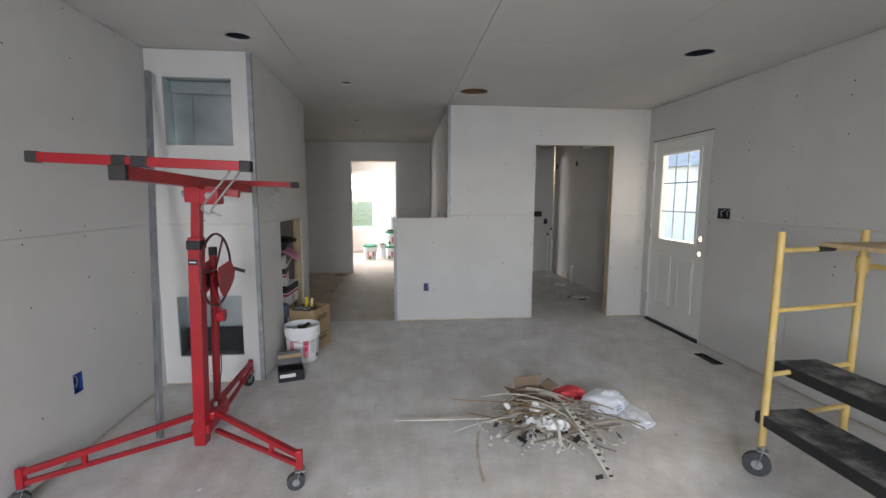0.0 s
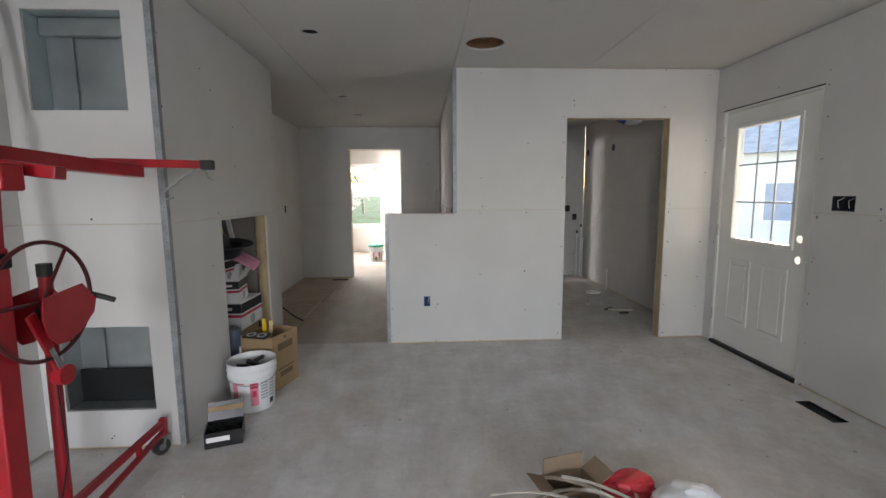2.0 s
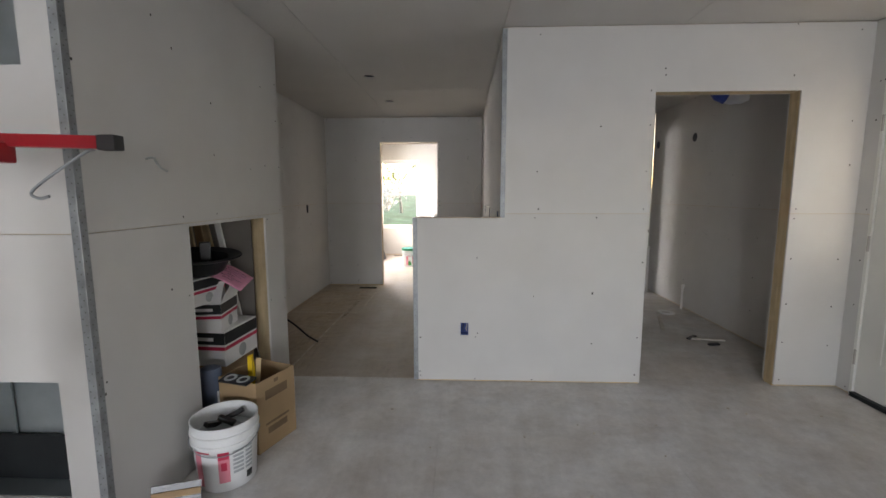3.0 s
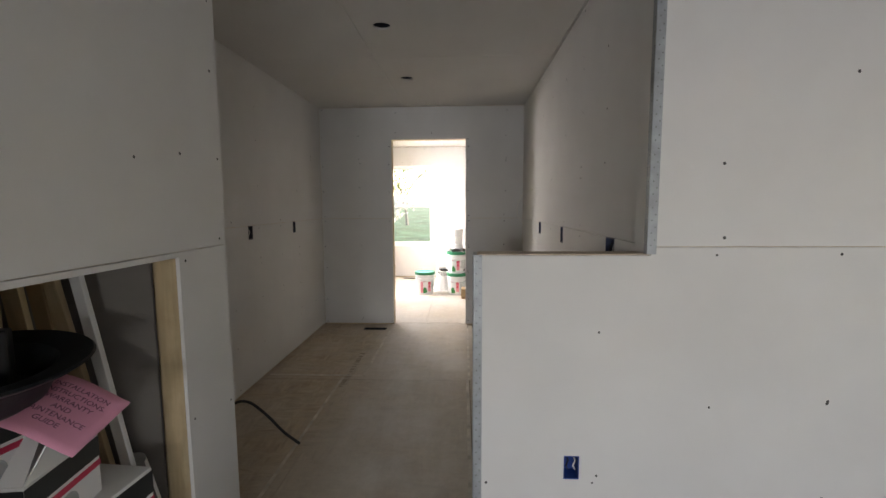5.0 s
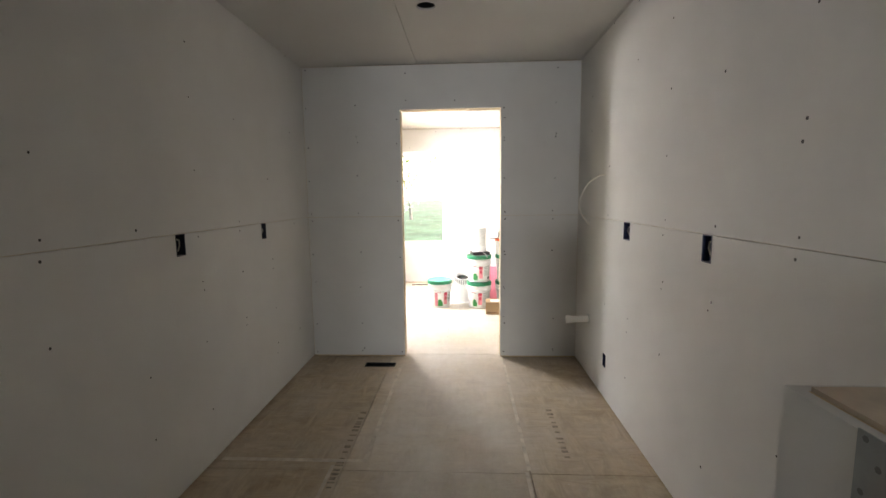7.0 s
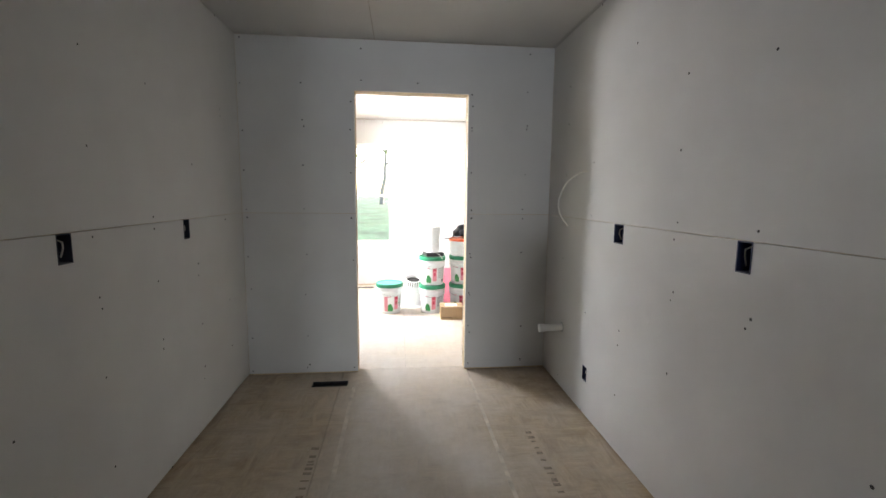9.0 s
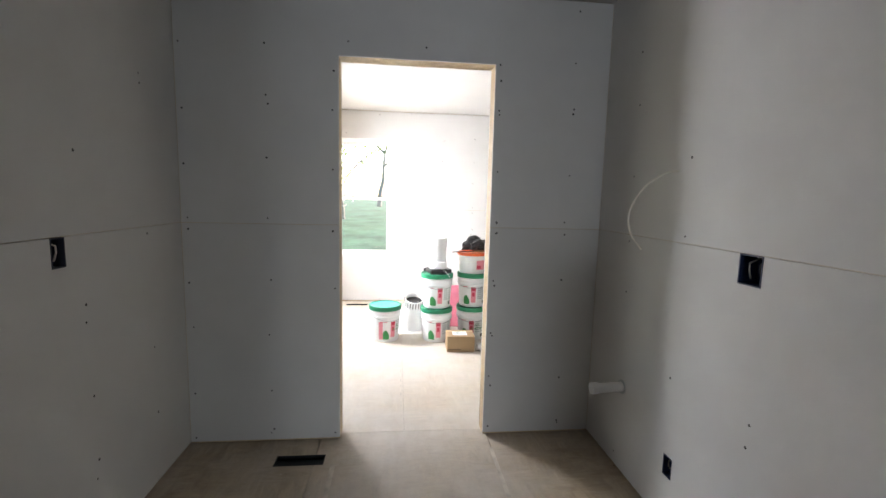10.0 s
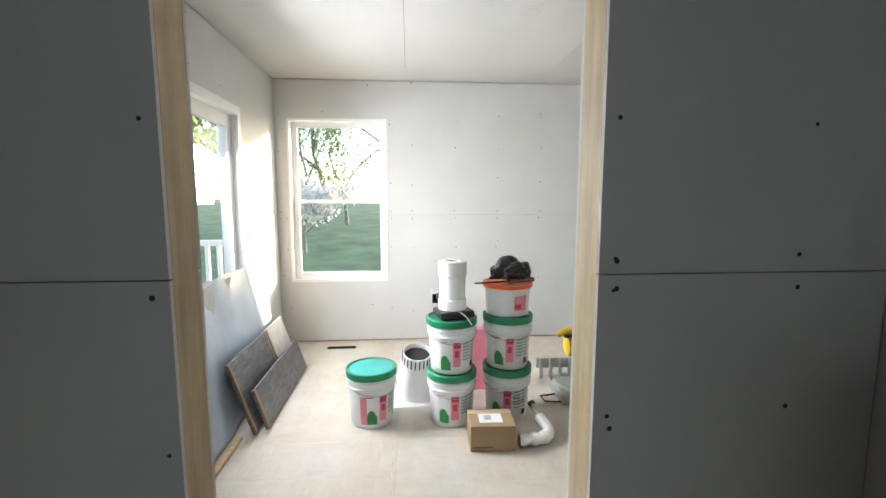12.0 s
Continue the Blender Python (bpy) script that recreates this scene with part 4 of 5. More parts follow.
def bucket(m, name="joint_compound_bucket", label="white joint compound bucket with green lid and printed label", lid=True, h=0.335, group="joint compound buckets", spin=0.0, teal=False, words=True):
    """A plastic pail whose label faces -y before the turn."""
    root = thing(name, label, "bucket", group, m)
    r0, r1 = 0.128, 0.146
    rad = lambda z: r0 + (r1 - r0) * z / h
    prof = [(0.001, 0.004), (r0 - 0.006, 0.0), (r0, 0.008), (rad(h - 0.10), h - 0.10), (r1 + 0.004, h - 0.095), (r1 + 0.004, h - 0.086), (r1, h - 0.083), (r1, h - 0.058), (r1 + 0.005, h - 0.055), (r1 + 0.005, h - 0.045), (r1, h - 0.042), (r1 + 0.002, h), (r1 - 0.003, h), (r0 - 0.003, 0.012), (0.001, 0.012)]
    part("pail", lathe(bmesh.new(), prof, 40), PLASTICW, root, smooth=True)
    if lid:
        lp = [(r1 - 0.002, h - 0.032), (r1 + 0.009, h - 0.032), (r1 + 0.010, h + 0.006), (r1 + 0.006, h + 0.010), (r1 - 0.004, h + 0.010), (r1 - 0.010, h + 0.003), (r1 - 0.03, h + 0.001), (0.001, h + 0.001)]
        l = part("lid", lathe(bmesh.new(), lp, 40), GREENLID, root, "green snap-on lid", True)
        if teal:
            part("lid_top", lathe(bmesh.new(), [(r1 - 0.013, h + 0.0045), (r1 - 0.03, h + 0.003), (0.001, h + 0.003)], 40), TEALTOP, l, "teal lid top", True)

    def curved(a0, a1, z0, z1, k=0.0012, n=10):
        bm = bmesh.new()
        a0, a1 = math.radians(a0 + spin - 90), math.radians(a1 + spin - 90)
        return lathe(bm, [(rad(z0) + k, z0), (rad(z1) + k, z1)], n, a0=a0, a1=a1)
    part("label_block", curved(-55, -38, 0.03, 0.20), LPINK if not lid or teal else LWHITE, root, "pink printed block")
    part("label_block", curved(-6, 14, 0.05, 0.20), LPINK, root, "pink printed block")
    part("label_block", curved(-5, 13, 0.165, 0.20, 0.0018), LRED, root, "red printed heading")
    part("label_mark", curved(-1, 9, 0.11, 0.15, 0.0018), LRED, root, "red printed roundel")
    part("label_stripe", curved(-48, -20, 0.198, 0.204), LRED, root, "red printed stripe")
    bm = bmesh.new()
    for k in range(8 if lid else 0):
        f = math.sin((k + 0.5) / 8 * math.pi * 0.75 + 0.3)
        a0, a1 = math.radians(-44 + k * 4 + spin - 90), math.radians(-44 + (k + 1) * 4 + spin - 90)
        lathe(bm, [(rad(0.03) + 0.0012, 0.03), (rad(0.03 + 0.09 * f) + 0.0012, 0.03 + 0.09 * f)], 1, a0=a0, a1=a1)
    if lid:
        part("label_hill", bm, LGREEN, root, "green printed hill")
    for z in (0.185, 0.165, 0.145, 0.125, 0.105, 0.085):
        part("label_text", curved(20, 40, z, z + 0.012), LGREY, root, "small grey printed lines")
        part("label_text", curved(44, 60, z, z + 0.012), LGREY, root, "small grey printed lines")
    part("barcode", curved(46, 60, 0.035, 0.07), LBLACK, root, "black barcode block")
    if words:
        for body, z, sz in (("ALL", 0.155, 0.034), ("PURPOSE", 0.122, 0.030)):
            part("label_words", text_bm(body, sz, lambda u, v: ((rad(z + v) + 0.002) * math.cos(u / 0.14 + math.radians(spin - 62)), (rad(z + v) + 0.002) * math.sin(u / 0.14 + math.radians(spin - 62)), z + v)), LGREEN, root, "green printed words")
    hnd = [((r1 + 0.008) * math.cos(math.radians(a + spin - 90)), (r1 + 0.008) * math.sin(math.radians(a + spin - 90)), h - 0.07 - 0.055 * math.sin(math.radians((a + 90)))) for a in range(-90, 91, 12)]
    part("wire_handle", sweep(bmesh.new(), hnd, 0.0022, 6), GALV, root, "thin wire handle", True)
    return root


wb = bucket(pose(-0.80, 3.90, 0.0, 0, 0, 20), "open_bucket", "open white plastic bucket holding tools and scraps", False, 0.315, "pails", 0, words=False)
for k, (dx, dy, z) in enumerate(((0.03, 0.02, 0.285), (-0.05, 0.03, 0.275), (0.02, -0.06, 0.27), (-0.02, 0.07, 0.285))):
    t = thing("hand_tool", "dark hand tool lying in the open bucket", "tool", "tools in the bucket", pose(-0.80 + dx, 3.90 + dy, z - 0.02, 10 * k, 20, 70 * k))
    part("grip", box(-0.075, 0.01, -0.015, 0.015, -0.012, 0.012, 0.006), BLACKBAG, t)
    part("blade", box(0.011, 0.07, -0.02, 0.02, -0.002, 0.002), GALV, t)
t = thing("bucket_rubble", "grey scraps filling the bucket", "debris", kind="stuff", m=pose(-0.80, 3.90, 0.0))
part("rubble", lathe(bmesh.new(), [(0.001, 0.255), (0.06, 0.25), (0.12, 0.24), (0.135, 0.235)], 24), LGREY, t, kind="stuff")


def open_carton(name, label, w, d, h, m, material=CARD, flaps=(70, 100, 80, 110), inside=CARDDARK, flap=None, group=""):
    root = thing(name, label, "box", group, m)
    t = 0.004
    flap = flap or min(w, d) * 0.45
    for nm, args in (("side", (-w / 2, w / 2, -d / 2, -d / 2 + t)), ("side", (-w / 2, w / 2, d / 2 - t, d / 2)), ("side", (-w / 2, -w / 2 + t, -d / 2 + t, d / 2 - t)), ("side", (w / 2 - t, w / 2, -d / 2 + t, d / 2 - t))):
        part(nm, box(*args, 0, h), material, root)
    part("bottom", box(-w / 2 + t, w / 2 - t, -d / 2 + t, d / 2 - t, 0.001, 0.005), inside, root)
    for k, a in enumerate(flaps):
        if a is None:
            continue
        half, ww = (d / 2, w) if k % 2 == 0 else (w / 2, d)
        mm = pose(0, 0, 0, 0, 0, 90 * k) @ pose(0, -half + t / 2, h + 0.001, 90 - a, 0, 0)
        part("flap", box(-ww / 2 + 0.003, ww / 2 - 0.003, -t / 2, t / 2, 0.0, flap, 0, mm), material, root)
    return root


bx = open_carton("cardboard_carton", "brown cardboard carton with open flaps and dark print", 0.26, 0.28, 0.388, pose(-0.80, 4.245, 0, 0, 0, -20), flaps=(None, None, None, None), flap=0.10)
for z, w_, h_ in ((0.30, 0.16, 0.05), (0.14, 0.17, 0.012), (0.10, 0.14, 0.035), (0.36, 0.03, 0.02)):
    part("print", box(0.1305, 0.1315, -w_ / 2, w_ / 2, z - h_ / 2, z + h_ / 2), CARDDARK, bx, "dark printed bar")
for k, a in enumerate((6, 14, -8)):
    t = thing("wood_shim", "yellow wood shim sticking out of the carton", "wood scrap", "shims", pose(-0.84 + 0.02 * k, 4.24, 0.1, a * 0.5, a * 0.4, 20 * k))
    part("stick", box(-0.012, 0.012, -0.004, 0.004, 0, 0.38), PLY if k % 2 else TOOLYELLOW, t)
t = thing("circular_lid", "dark flat tray resting on the carton's open top", "tray", m=pose(-0.835, 4.10, 0.395, 8, 0, -15))
part("tray", box(-0.09, 0.09, -0.04, 0.04, 0, 0.012, 0.004), BLACKBAG, t)
part("hole_ring", lathe(bmesh.new(), [(0.018, 0.0125), (0.026, 0.015), (0.034, 0.0125)], 20, -0.04, 0), LGREY, t)
part("hole_ring", lathe(bmesh.new(), [(0.018, 0.0125), (0.026, 0.015), (0.034, 0.0125)], 20, 0.04, 0), LGREY, t)

sb = open_carton("screw_carton", "small black carton of screws with raised brown lid", 0.19, 0.15, 0.085, pose(-0.805, 3.49, 0, 0, 0, 18), BLACKBAG, (None, None, 70, None), CARDDARK, 0.10)
part("label_strip", box(-0.085, 0.03, -0.077, -0.0755, 0.035, 0.062), LWHITE, sb, "pale printed strip")
part("lid_inside", box(-0.09, 0.09, 0.078, 0.081, 0.085, 0.165, 0, pose(0, 0, 0, -4, 0, 0)), CARD, sb, "brown card lid")
bm = bmesh.new()
rng = random.Random(5)
for k in range(60):
    p = Vector((rng.uniform(-0.08, 0.08), rng.uniform(-0.06, 0.06), 0.06 + rng.uniform(0, 0.02)))
    d = Vector((rng.uniform(-1, 1), rng.uniform(-1, 1), rng.uniform(-0.3, 0.3))).normalized() * 0.02
    beam(bm, p - d, p + d, 0.004, 0.004)
part("screws", bm, BLACKMETAL, sb, "loose black screws", kind="stuff")

# ducts behind the two square openings
for k, (u0, u1, z0, z1) in enumerate((N1, N2)):
    t = thing("duct_opening", "sheet-metal fireplace duct seen through a square cut-out", "duct", "duct openings")
    part("duct_wall", plate(bmesh.new(), u0 + 0.0005, u1 - 0.0005, z0 + 0.0005, z1 - 0.0005, [(u0 + 0.003, u1 - 0.003, z0 + 0.003, z1 - 0.003)], 0.0, 0.30, mapper("y", 3.4435, -1)), DUCT, t)
    part("back_sheet", box(u0 + 0.004, u0 + 0.13, 3.560, 3.563, z0 + 0.004, z1 - 0.004), DUCT, t)
    part("back_sheet", box(u0 + 0.134, u1 - 0.004, 3.566, 3.569, z0 + 0.004, z1 - 0.004), DUCT, t)
    part("seam_fold", box(u0 + 0.127, u0 + 0.14, 3.551, 3.5595, z0 + 0.005, z1 - 0.005), DUCT, t)
    if k:
        part("black_liner", box(u0 + 0.005, u1 - 0.005, 3.535, 3.5505, z0 + 0.005, z0 + 0.19, 0.004), BLACKMETAL, t, "black lower liner")
    else:
        part("top_flange", box(u0 + 0.005, u1 - 0.005, 3.52, 3.5505, z1 - 0.09, z1 - 0.005, 0.004), DUCT, t)


def label_box(m, w, d, h, label, flaps=True):
    """White retail carton with a black band and red stripes."""
    root = thing("white_carton", label, "box", "white cartons", m)
    part("carton", box(-w / 2, w / 2, -d / 2, d / 2, 0, h, 0.003), LWHITE, root)
    for s_ in (-1, 1):
        part("black_band", box(-w / 2, w / 2, min(s_ * (d / 2 + 0.0006), s_ * (d / 2 + 0.0016)), max(s_ * (d / 2 + 0.0006), s_ * (d / 2 + 0.0016)), h * 0.62, h * 0.95), LBLACK, root, "black printed band")
        part("red_band", box(-w / 2, w / 2, min(s_ * (d / 2 + 0.0006), s_ * (d / 2 + 0.0016)), max(s_ * (d / 2 + 0.0006), s_ * (d / 2 + 0.0016)), h * 0.46, h * 0.56), LRED, root, "red printed band")
        part("text_bar", box(-w * 0.3, w * 0.3, min(s_ * (d / 2 + 0.0018), s_ * (d / 2 + 0.0026)), max(s_ * (d / 2 + 0.0018), s_ * (d / 2 + 0.0026)), h * 0.72, h * 0.82), LWHITE, root)
    part("black_band", box(w / 2 + 0.0006, w / 2 + 0.0016, -d / 2, d / 2, h * 0.62, h * 0.95), LBLACK, root, "black printed band")
    part("red_band", box(w / 2 + 0.0006, w / 2 + 0.0016, -d / 2, d / 2, h * 0.46, h * 0.56), LRED, root, "red printed band")
    part("picture", lathe(bmesh.new(), [(0.001, 0), (h * 0.16, 0.0), (h * 0.19, 0.001)], 20), LGREY, root, "grey printed product picture").matrix_basis = pose(w / 2 + 0.0012, 0, h * 0.24, 0, 90, 0)
    if flaps:
        part("flap", box(-w / 2, w / 2, 0, 0.003, 0, d * 0.55, 0, pose(0, -d / 2, h + 0.002, -35, 0, 0)), LWHITE, root)
        part("flap", box(0, 0.003, -d / 2, d / 2, 0, w * 0.5, 0, pose(w / 2, 0, h + 0.002, 0, 30, 0)), LWHITE, root)
    return root


# stacked goods in the open chase
t = thing("floor_crate", "brown carton under the stacked white boxes", "box")
part("carton", box(-1.55, -1.06, 4.30, 4.74, 0, 0.36, 0.006), CARD, t)
label_box(pose(-1.19, 4.53, 0.362, 0, 0, -4), 0.34, 0.34, 0.21, "white carton with black and red bands, stacked in the chase", False)
label_box(pose(-1.16, 4.44, 0.574, 0, 0, 8), 0.22, 0.24, 0.17, "white carton with black and red bands, flaps open")
label_box(pose(-1.22, 4.35, 0.746, 0, 0, -10), 0.26, 0.26, 0.15, "white carton with a red stripe under the black basin", False)
t = thing("water_filter", "dark blue canister standing beside the white cartons", "canister", m=pose(-1.035, 4.20, 0))
part("body", lathe(bmesh.new(), [(0.001, 0), (0.05, 0), (0.054, 0.01), (0.054, 0.40), (0.05, 0.42), (0.03, 0.43), (0.001, 0.43)], 28), mat("blue_grey_plastic", (0.10, 0.13, 0.19), 0.3, var=0.2), t, smooth=True)
part("white_sleeve", lathe(bmesh.new(), [(0.056, 0.05), (0.057, 0.30)], 14, a0=-0.6, a1=0.9), LWHITE, t)
t = thing("basin", "black enamel basin with a wide rim on the cartons", "basin", m=pose(-1.16, 4.36, 0.91, 3, 4, 0))
part("bowl", lathe(bmesh.new(), [(0.001, 0.0), (0.10, 0.0), (0.13, 0.02), (0.16, 0.085), (0.215, 0.10), (0.225, 0.108), (0.22, 0.113), (0.155, 0.10), (0.12, 0.03), (0.001, 0.015)], 48), BLACKMETAL, t, smooth=True)
t = thing("bracket", "black moulded bracket lying in the basin", "bracket", m=pose(-1.14, 4.40, 0.945, 0, 0, 30))
part("arm", box(-0.03, 0.03, -0.02, 0.02, 0, 0.14, 0.006), BLACKBAG, t)
part("foot", box(-0.05, 0.05, -0.04, 0.04, -0.012, -0.001, 0.004), BLACKBAG, t)
t = thing("instruction_sheet", "pink printed instruction sheet over the cartons", "paper", m=pose(-1.035, 4.42, 0.898, 12, 14, 6) @ Matrix.Scale(0.88, 4))
bm = bmesh.new()
gridv = [[bm.verts.new((-0.14 + 0.28 * i / 10, -0.11 + 0.22 * j / 8, 0.012 * math.sin(i * 0.5) - 0.0022 * (i - 4) ** 2 * (1 if i > 4 else 0) * 0.4)) for j in range(9)] for i in range(11)]
for i in range(10):
    for j in range(8):
        bm.faces.new((gridv[i][j], gridv[i + 1][j], gridv[i + 1][j + 1], gridv[i][j + 1]))
pz = lambda u: 0.012 * math.sin((u + 0.14) / 0.028 * 0.5) - 0.0022 * max(0, (u + 0.14) / 0.028 - 4) ** 2 * 0.4 + 0.0025
sheet = part("sheet", bm, PAPERPINK, t, smooth=True)
sm = sheet.modifiers.new("thick", "SOLIDIFY")
sm.thickness = 0.0006
for k, body in enumerate(("INSTALLATION", "INSTRUCTIONS.", "WARRANTY", "AND", "MAINTENANCE", "GUIDE")):
    part("printed_line", text_bm(body, 0.022, lambda u, v: (u + 0.03, v + 0.07 - 0.025 * k, pz(u + 0.03))), mat("dark_print", (0.12, 0.04, 0.08), 0.7, bump=0) if k == 0 else bpy.data.materials["dark_print"], t, "dark printed words")
for k, (x, y, a, m_, w_, l_) in enumerate(((-1.28, 4.80, -9, VINYL, 0.035, 1.24), (-1.36, 4.80, -10, PINE, 0.07, 1.26), (-1.45, 4.79, -7, CARD, 0.05, 1.24), (-1.53, 4.77, -6, PINE, 0.06, 1.28))):
    t = thing("leaning_strip", ("white trim strip" if m_ is VINYL else "wooden board offcut") + " leaning inside the open chase", "board", "leaning strips", pose(x + 0.2, y, 0.004, 2, a, 0))
    part("strip", box(-w_ / 2, w_ / 2, -0.01, 0.01, 0, l_, 0.002), m_, t)
t = thing("tall_carton", "tall tan carton standing at the back of the chase", "box", m=pose(-1.55, 4.45, 0))
part("carton", box(-0.10, 0.10, -0.30, 0.25, 0.365, 1.12, 0.006), CARD, t)
t = thing("white_offcut", "white curved sheet offcut leaning by the timber jamb", "offcut", m=pose(-1.10, 4.81, 0.0, 6, -10, 0))
part("sheet", lathe(bmesh.new(), [(0.09, 0.0), (0.09, 0.52)], 10, a0=0.3, a1=1.7), LWHITE, t)

# pile of scrap on the floor
PILE = Vector((1.0, 2.60, 0))
rng = random.Random(21)


def strip(p0, p1, bend, w, h, material, label, lift=0.02, group="scrap strips"):
    p0, p1 = Vector(p0), Vector(p1)
    mid = (p0 + p1) / 2 + Vector((bend * (p1.y - p0.y), -bend * (p1.x - p0.x), lift))
    pts = []
    for k in range(9):
        s_ = k / 8
        pts.append((1 - s_) ** 2 * p0 + 2 * s_ * (1 - s_) * mid + s_ * s_ * p1)
    root = thing("scrap_strip", label, "scrap", group)
    part("strip", sweep(bmesh.new(), pts, 0, flat=(w, h)), material, root)


strip((0.02, 2.74, 0.012), (0.62, 2.70, 0.02), 0.02, 0.035, 0.006, PALESTRIP, "long flat grey wood strip on the dusty floor", 0.0)
strip((0.47, 2.09, 0.006), (0.52, 2.52, 0.03), -0.08, 0.016, 0.004, WOODSTRIP, "short bent wood sliver on the dusty floor", 0.0)
strip((1.12, 2.05, 0.006), (1.08, 2.62, 0.13), 0.02, 0.03, 0.004, PALESTRIP, "pale printed trim strip poking out of the scrap pile", 0.02)
for k in range(13):
    t_ = (k + 0.35) / 13
    q = (1 - t_) ** 2 * Vector((1.12, 2.05, 0.006)) + 2 * t_ * (1 - t_) * Vector((1.1114, 2.3358, 0.088)) + t_ * t_ * Vector((1.08, 2.62, 0.13)) + Vector((0, 0, 0.0025))
    t = thing("printed_mark", "black printed mark on the pale trim strip", "mark", "printed marks", Matrix.Translation(q) @ pose(0, 0, 0, math.degrees(math.atan2(2 * (1 - t_) * 0.082 + 2 * t_ * 0.042, 0.57)), 0, 4))
    part("mark", box(-0.011 + 0.005 * (k % 3), 0.011, -0.006 - 0.003 * (k % 2), 0.007, 0.0012, 0.0022), LBLACK, t)
for k in range(74):
    a = rng.uniform(0, math.pi)
    L_ = rng.uniform(0.10, 0.34)
    c = PILE + Vector((rng.gauss(0, 0.13), rng.gauss(0, 0.09), 0))
    z0, z1 = rng.uniform(0.01, 0.09), rng.uniform(0.01, 0.12)
    d = Vector((math.cos(a) * 1.15, math.sin(a) * 0.7, 0)) * L_
    m_ = (WOODSTRIP, PALESTRIP, WOODSTRIP, PALESTRIP, WOODSTRIP, CARD)[k % 6]
    strip(c - d + Vector((0, 0, z0)), c + d + Vector((0, 0, z1)), rng.uniform(-0.16, 0.16), rng.uniform(0.007, 0.022), 0.003, m_, "thin bent offcut strip in the scrap pile" if m_ is not CARD else "brown card strip in the scrap pile", rng.uniform(0.0, 0.1))
bm = bmesh.new()
for k in range(1300):
    r = abs(rng.gauss(0, 0.14))
    a = rng.uniform(0, 2 * math.pi)
    p = PILE + Vector((r * math.cos(a) * 1.25, r * math.sin(a) * 0.75 - 0.05, 0.004 + max(0, 0.085 - r * 0.42) * rng.random()))
    s_ = rng.uniform(0.003, 0.014)
    quad_box(bm, -s_, s_, -s_ * rng.uniform(0.4, 1), s_ * 0.7, -0.003, 0.003, Matrix.Translation(p) @ Euler((rng.uniform(-1, 1), rng.uniform(-1, 1), rng.uniform(0, 6))).to_matrix().to_4x4())
tagged(finish("drywall_crumbs", bm, PALESTRIP), "pale drywall crumbs and shavings under the scrap", "debris", "", "stuff")
bm = bmesh.new()
for k in range(90):
    r = abs(rng.gauss(0, 0.15))
    a = rng.uniform(0, 2 * math.pi)
    p = PILE + Vector((r * math.cos(a) * 1.3, r * math.sin(a) - 0.06, 0.01 + 0.06 * rng.random()))
    s_ = rng.uniform(0.008, 0.03)
    quad_box(bm, -s_, s_, -s_ * 0.5, s_ * 0.5, -0.002, 0.002, Matrix.Translation(p) @ Euler((rng.uniform(-1, 1), rng.uniform(-1, 1), rng.uniform(0, 6))).to_matrix().to_4x4())
bw = bmesh.new()
for k in range(130):
    r = abs(rng.gauss(0, 0.10))
    a = rng.uniform(0, 2 * math.pi)
    p = PILE + Vector((r * math.cos(a) * 1.2 - 0.02, r * math.sin(a) * 0.7 - 0.08, 0.035 + 0.06 * rng.random()))
    s_ = rng.uniform(0.006, 0.026)
    quad_box(bw, -s_, s_, -s_ * rng.uniform(0.3, 0.9), s_ * 0.5, -0.003, 0.003, Matrix.Translation(p) @ Euler((rng.uniform(-0.9, 0.9), rng.uniform(-0.9, 0.9), rng.uniform(0, 6))).to_matrix().to_4x4())
tagged(finish("white_scraps", bw, LWHITE), "white drywall and foam scraps in the pile", "debris", "", "stuff")
tagged(finish("dark_scraps", bm, BLACKBAG), "dark scraps mixed into the pile", "debris", "", "stuff")


def crumpled(name, label, category, c, size, material, seed, amp=0.28, sub=4):
    bm = bmesh.new()
    bmesh.ops.create_icosphere(bm, subdivisions=sub, radius=1.0)
    for v in bm.verts:
        n = v.co.normalized()
        f = 1 + amp * noise.noise(n * 1.6 + Vector((seed, 0, 0))) + amp * 0.55 * (1 - 2 * abs(noise.noise(n * 3.3 + Vector((0, seed, 0)))))
        v.co = Vector((n.x * size[0] * f, n.y * size[1] * f, max(-0.45, n.z) * size[2] * f))
    lo = min(v.co.z for v in bm.verts)
    for v in bm.verts:
        v.co = v.co + Vector((c[0], c[1], c[2] - lo))
    return tagged(finish(name, bm, material, True), label, category)


crumpled("red_bag", "crumpled red plastic bag on the scrap pile", "bag", (1.23, 2.93, 0.0), (0.125, 0.07, 0.055), REDCLOTH, 3)
crumpled("white_bag", "crumpled white plastic bag beside the scrap pile", "bag", (1.43, 2.78, 0.0), (0.125, 0.095, 0.075), BAGWHITE, 7)
crumpled("clear_bag", "limp translucent plastic bag spread on the floor", "bag", (1.57, 2.62, 0.0), (0.08, 0.11, 0.03), BAGWHITE, 12, 0.4)
crumpled("foil_scrap", "white crumpled paper scrap in the pile", "paper", (0.98, 2.48, 0.05), (0.05, 0.035, 0.03), LWHITE, 5, 0.5, 3)
crumpled("paper_scrap", "grey-white crumpled paper in the scrap pile", "paper", (0.93, 2.66, 0.06), (0.05, 0.04, 0.035), LWHITE, 9, 0.5, 3)
t = thing("printed_patch", "blue and green print on the plastic bag", "print", m=pose(1.49, 2.685, 0.055, 55, 0, 25))
bm = bmesh.new()
for k in range(5):
    lathe(bm, [(0.008, 0.0), (0.012, 0.001)], 12, -0.04 + 0.02 * k, 0)
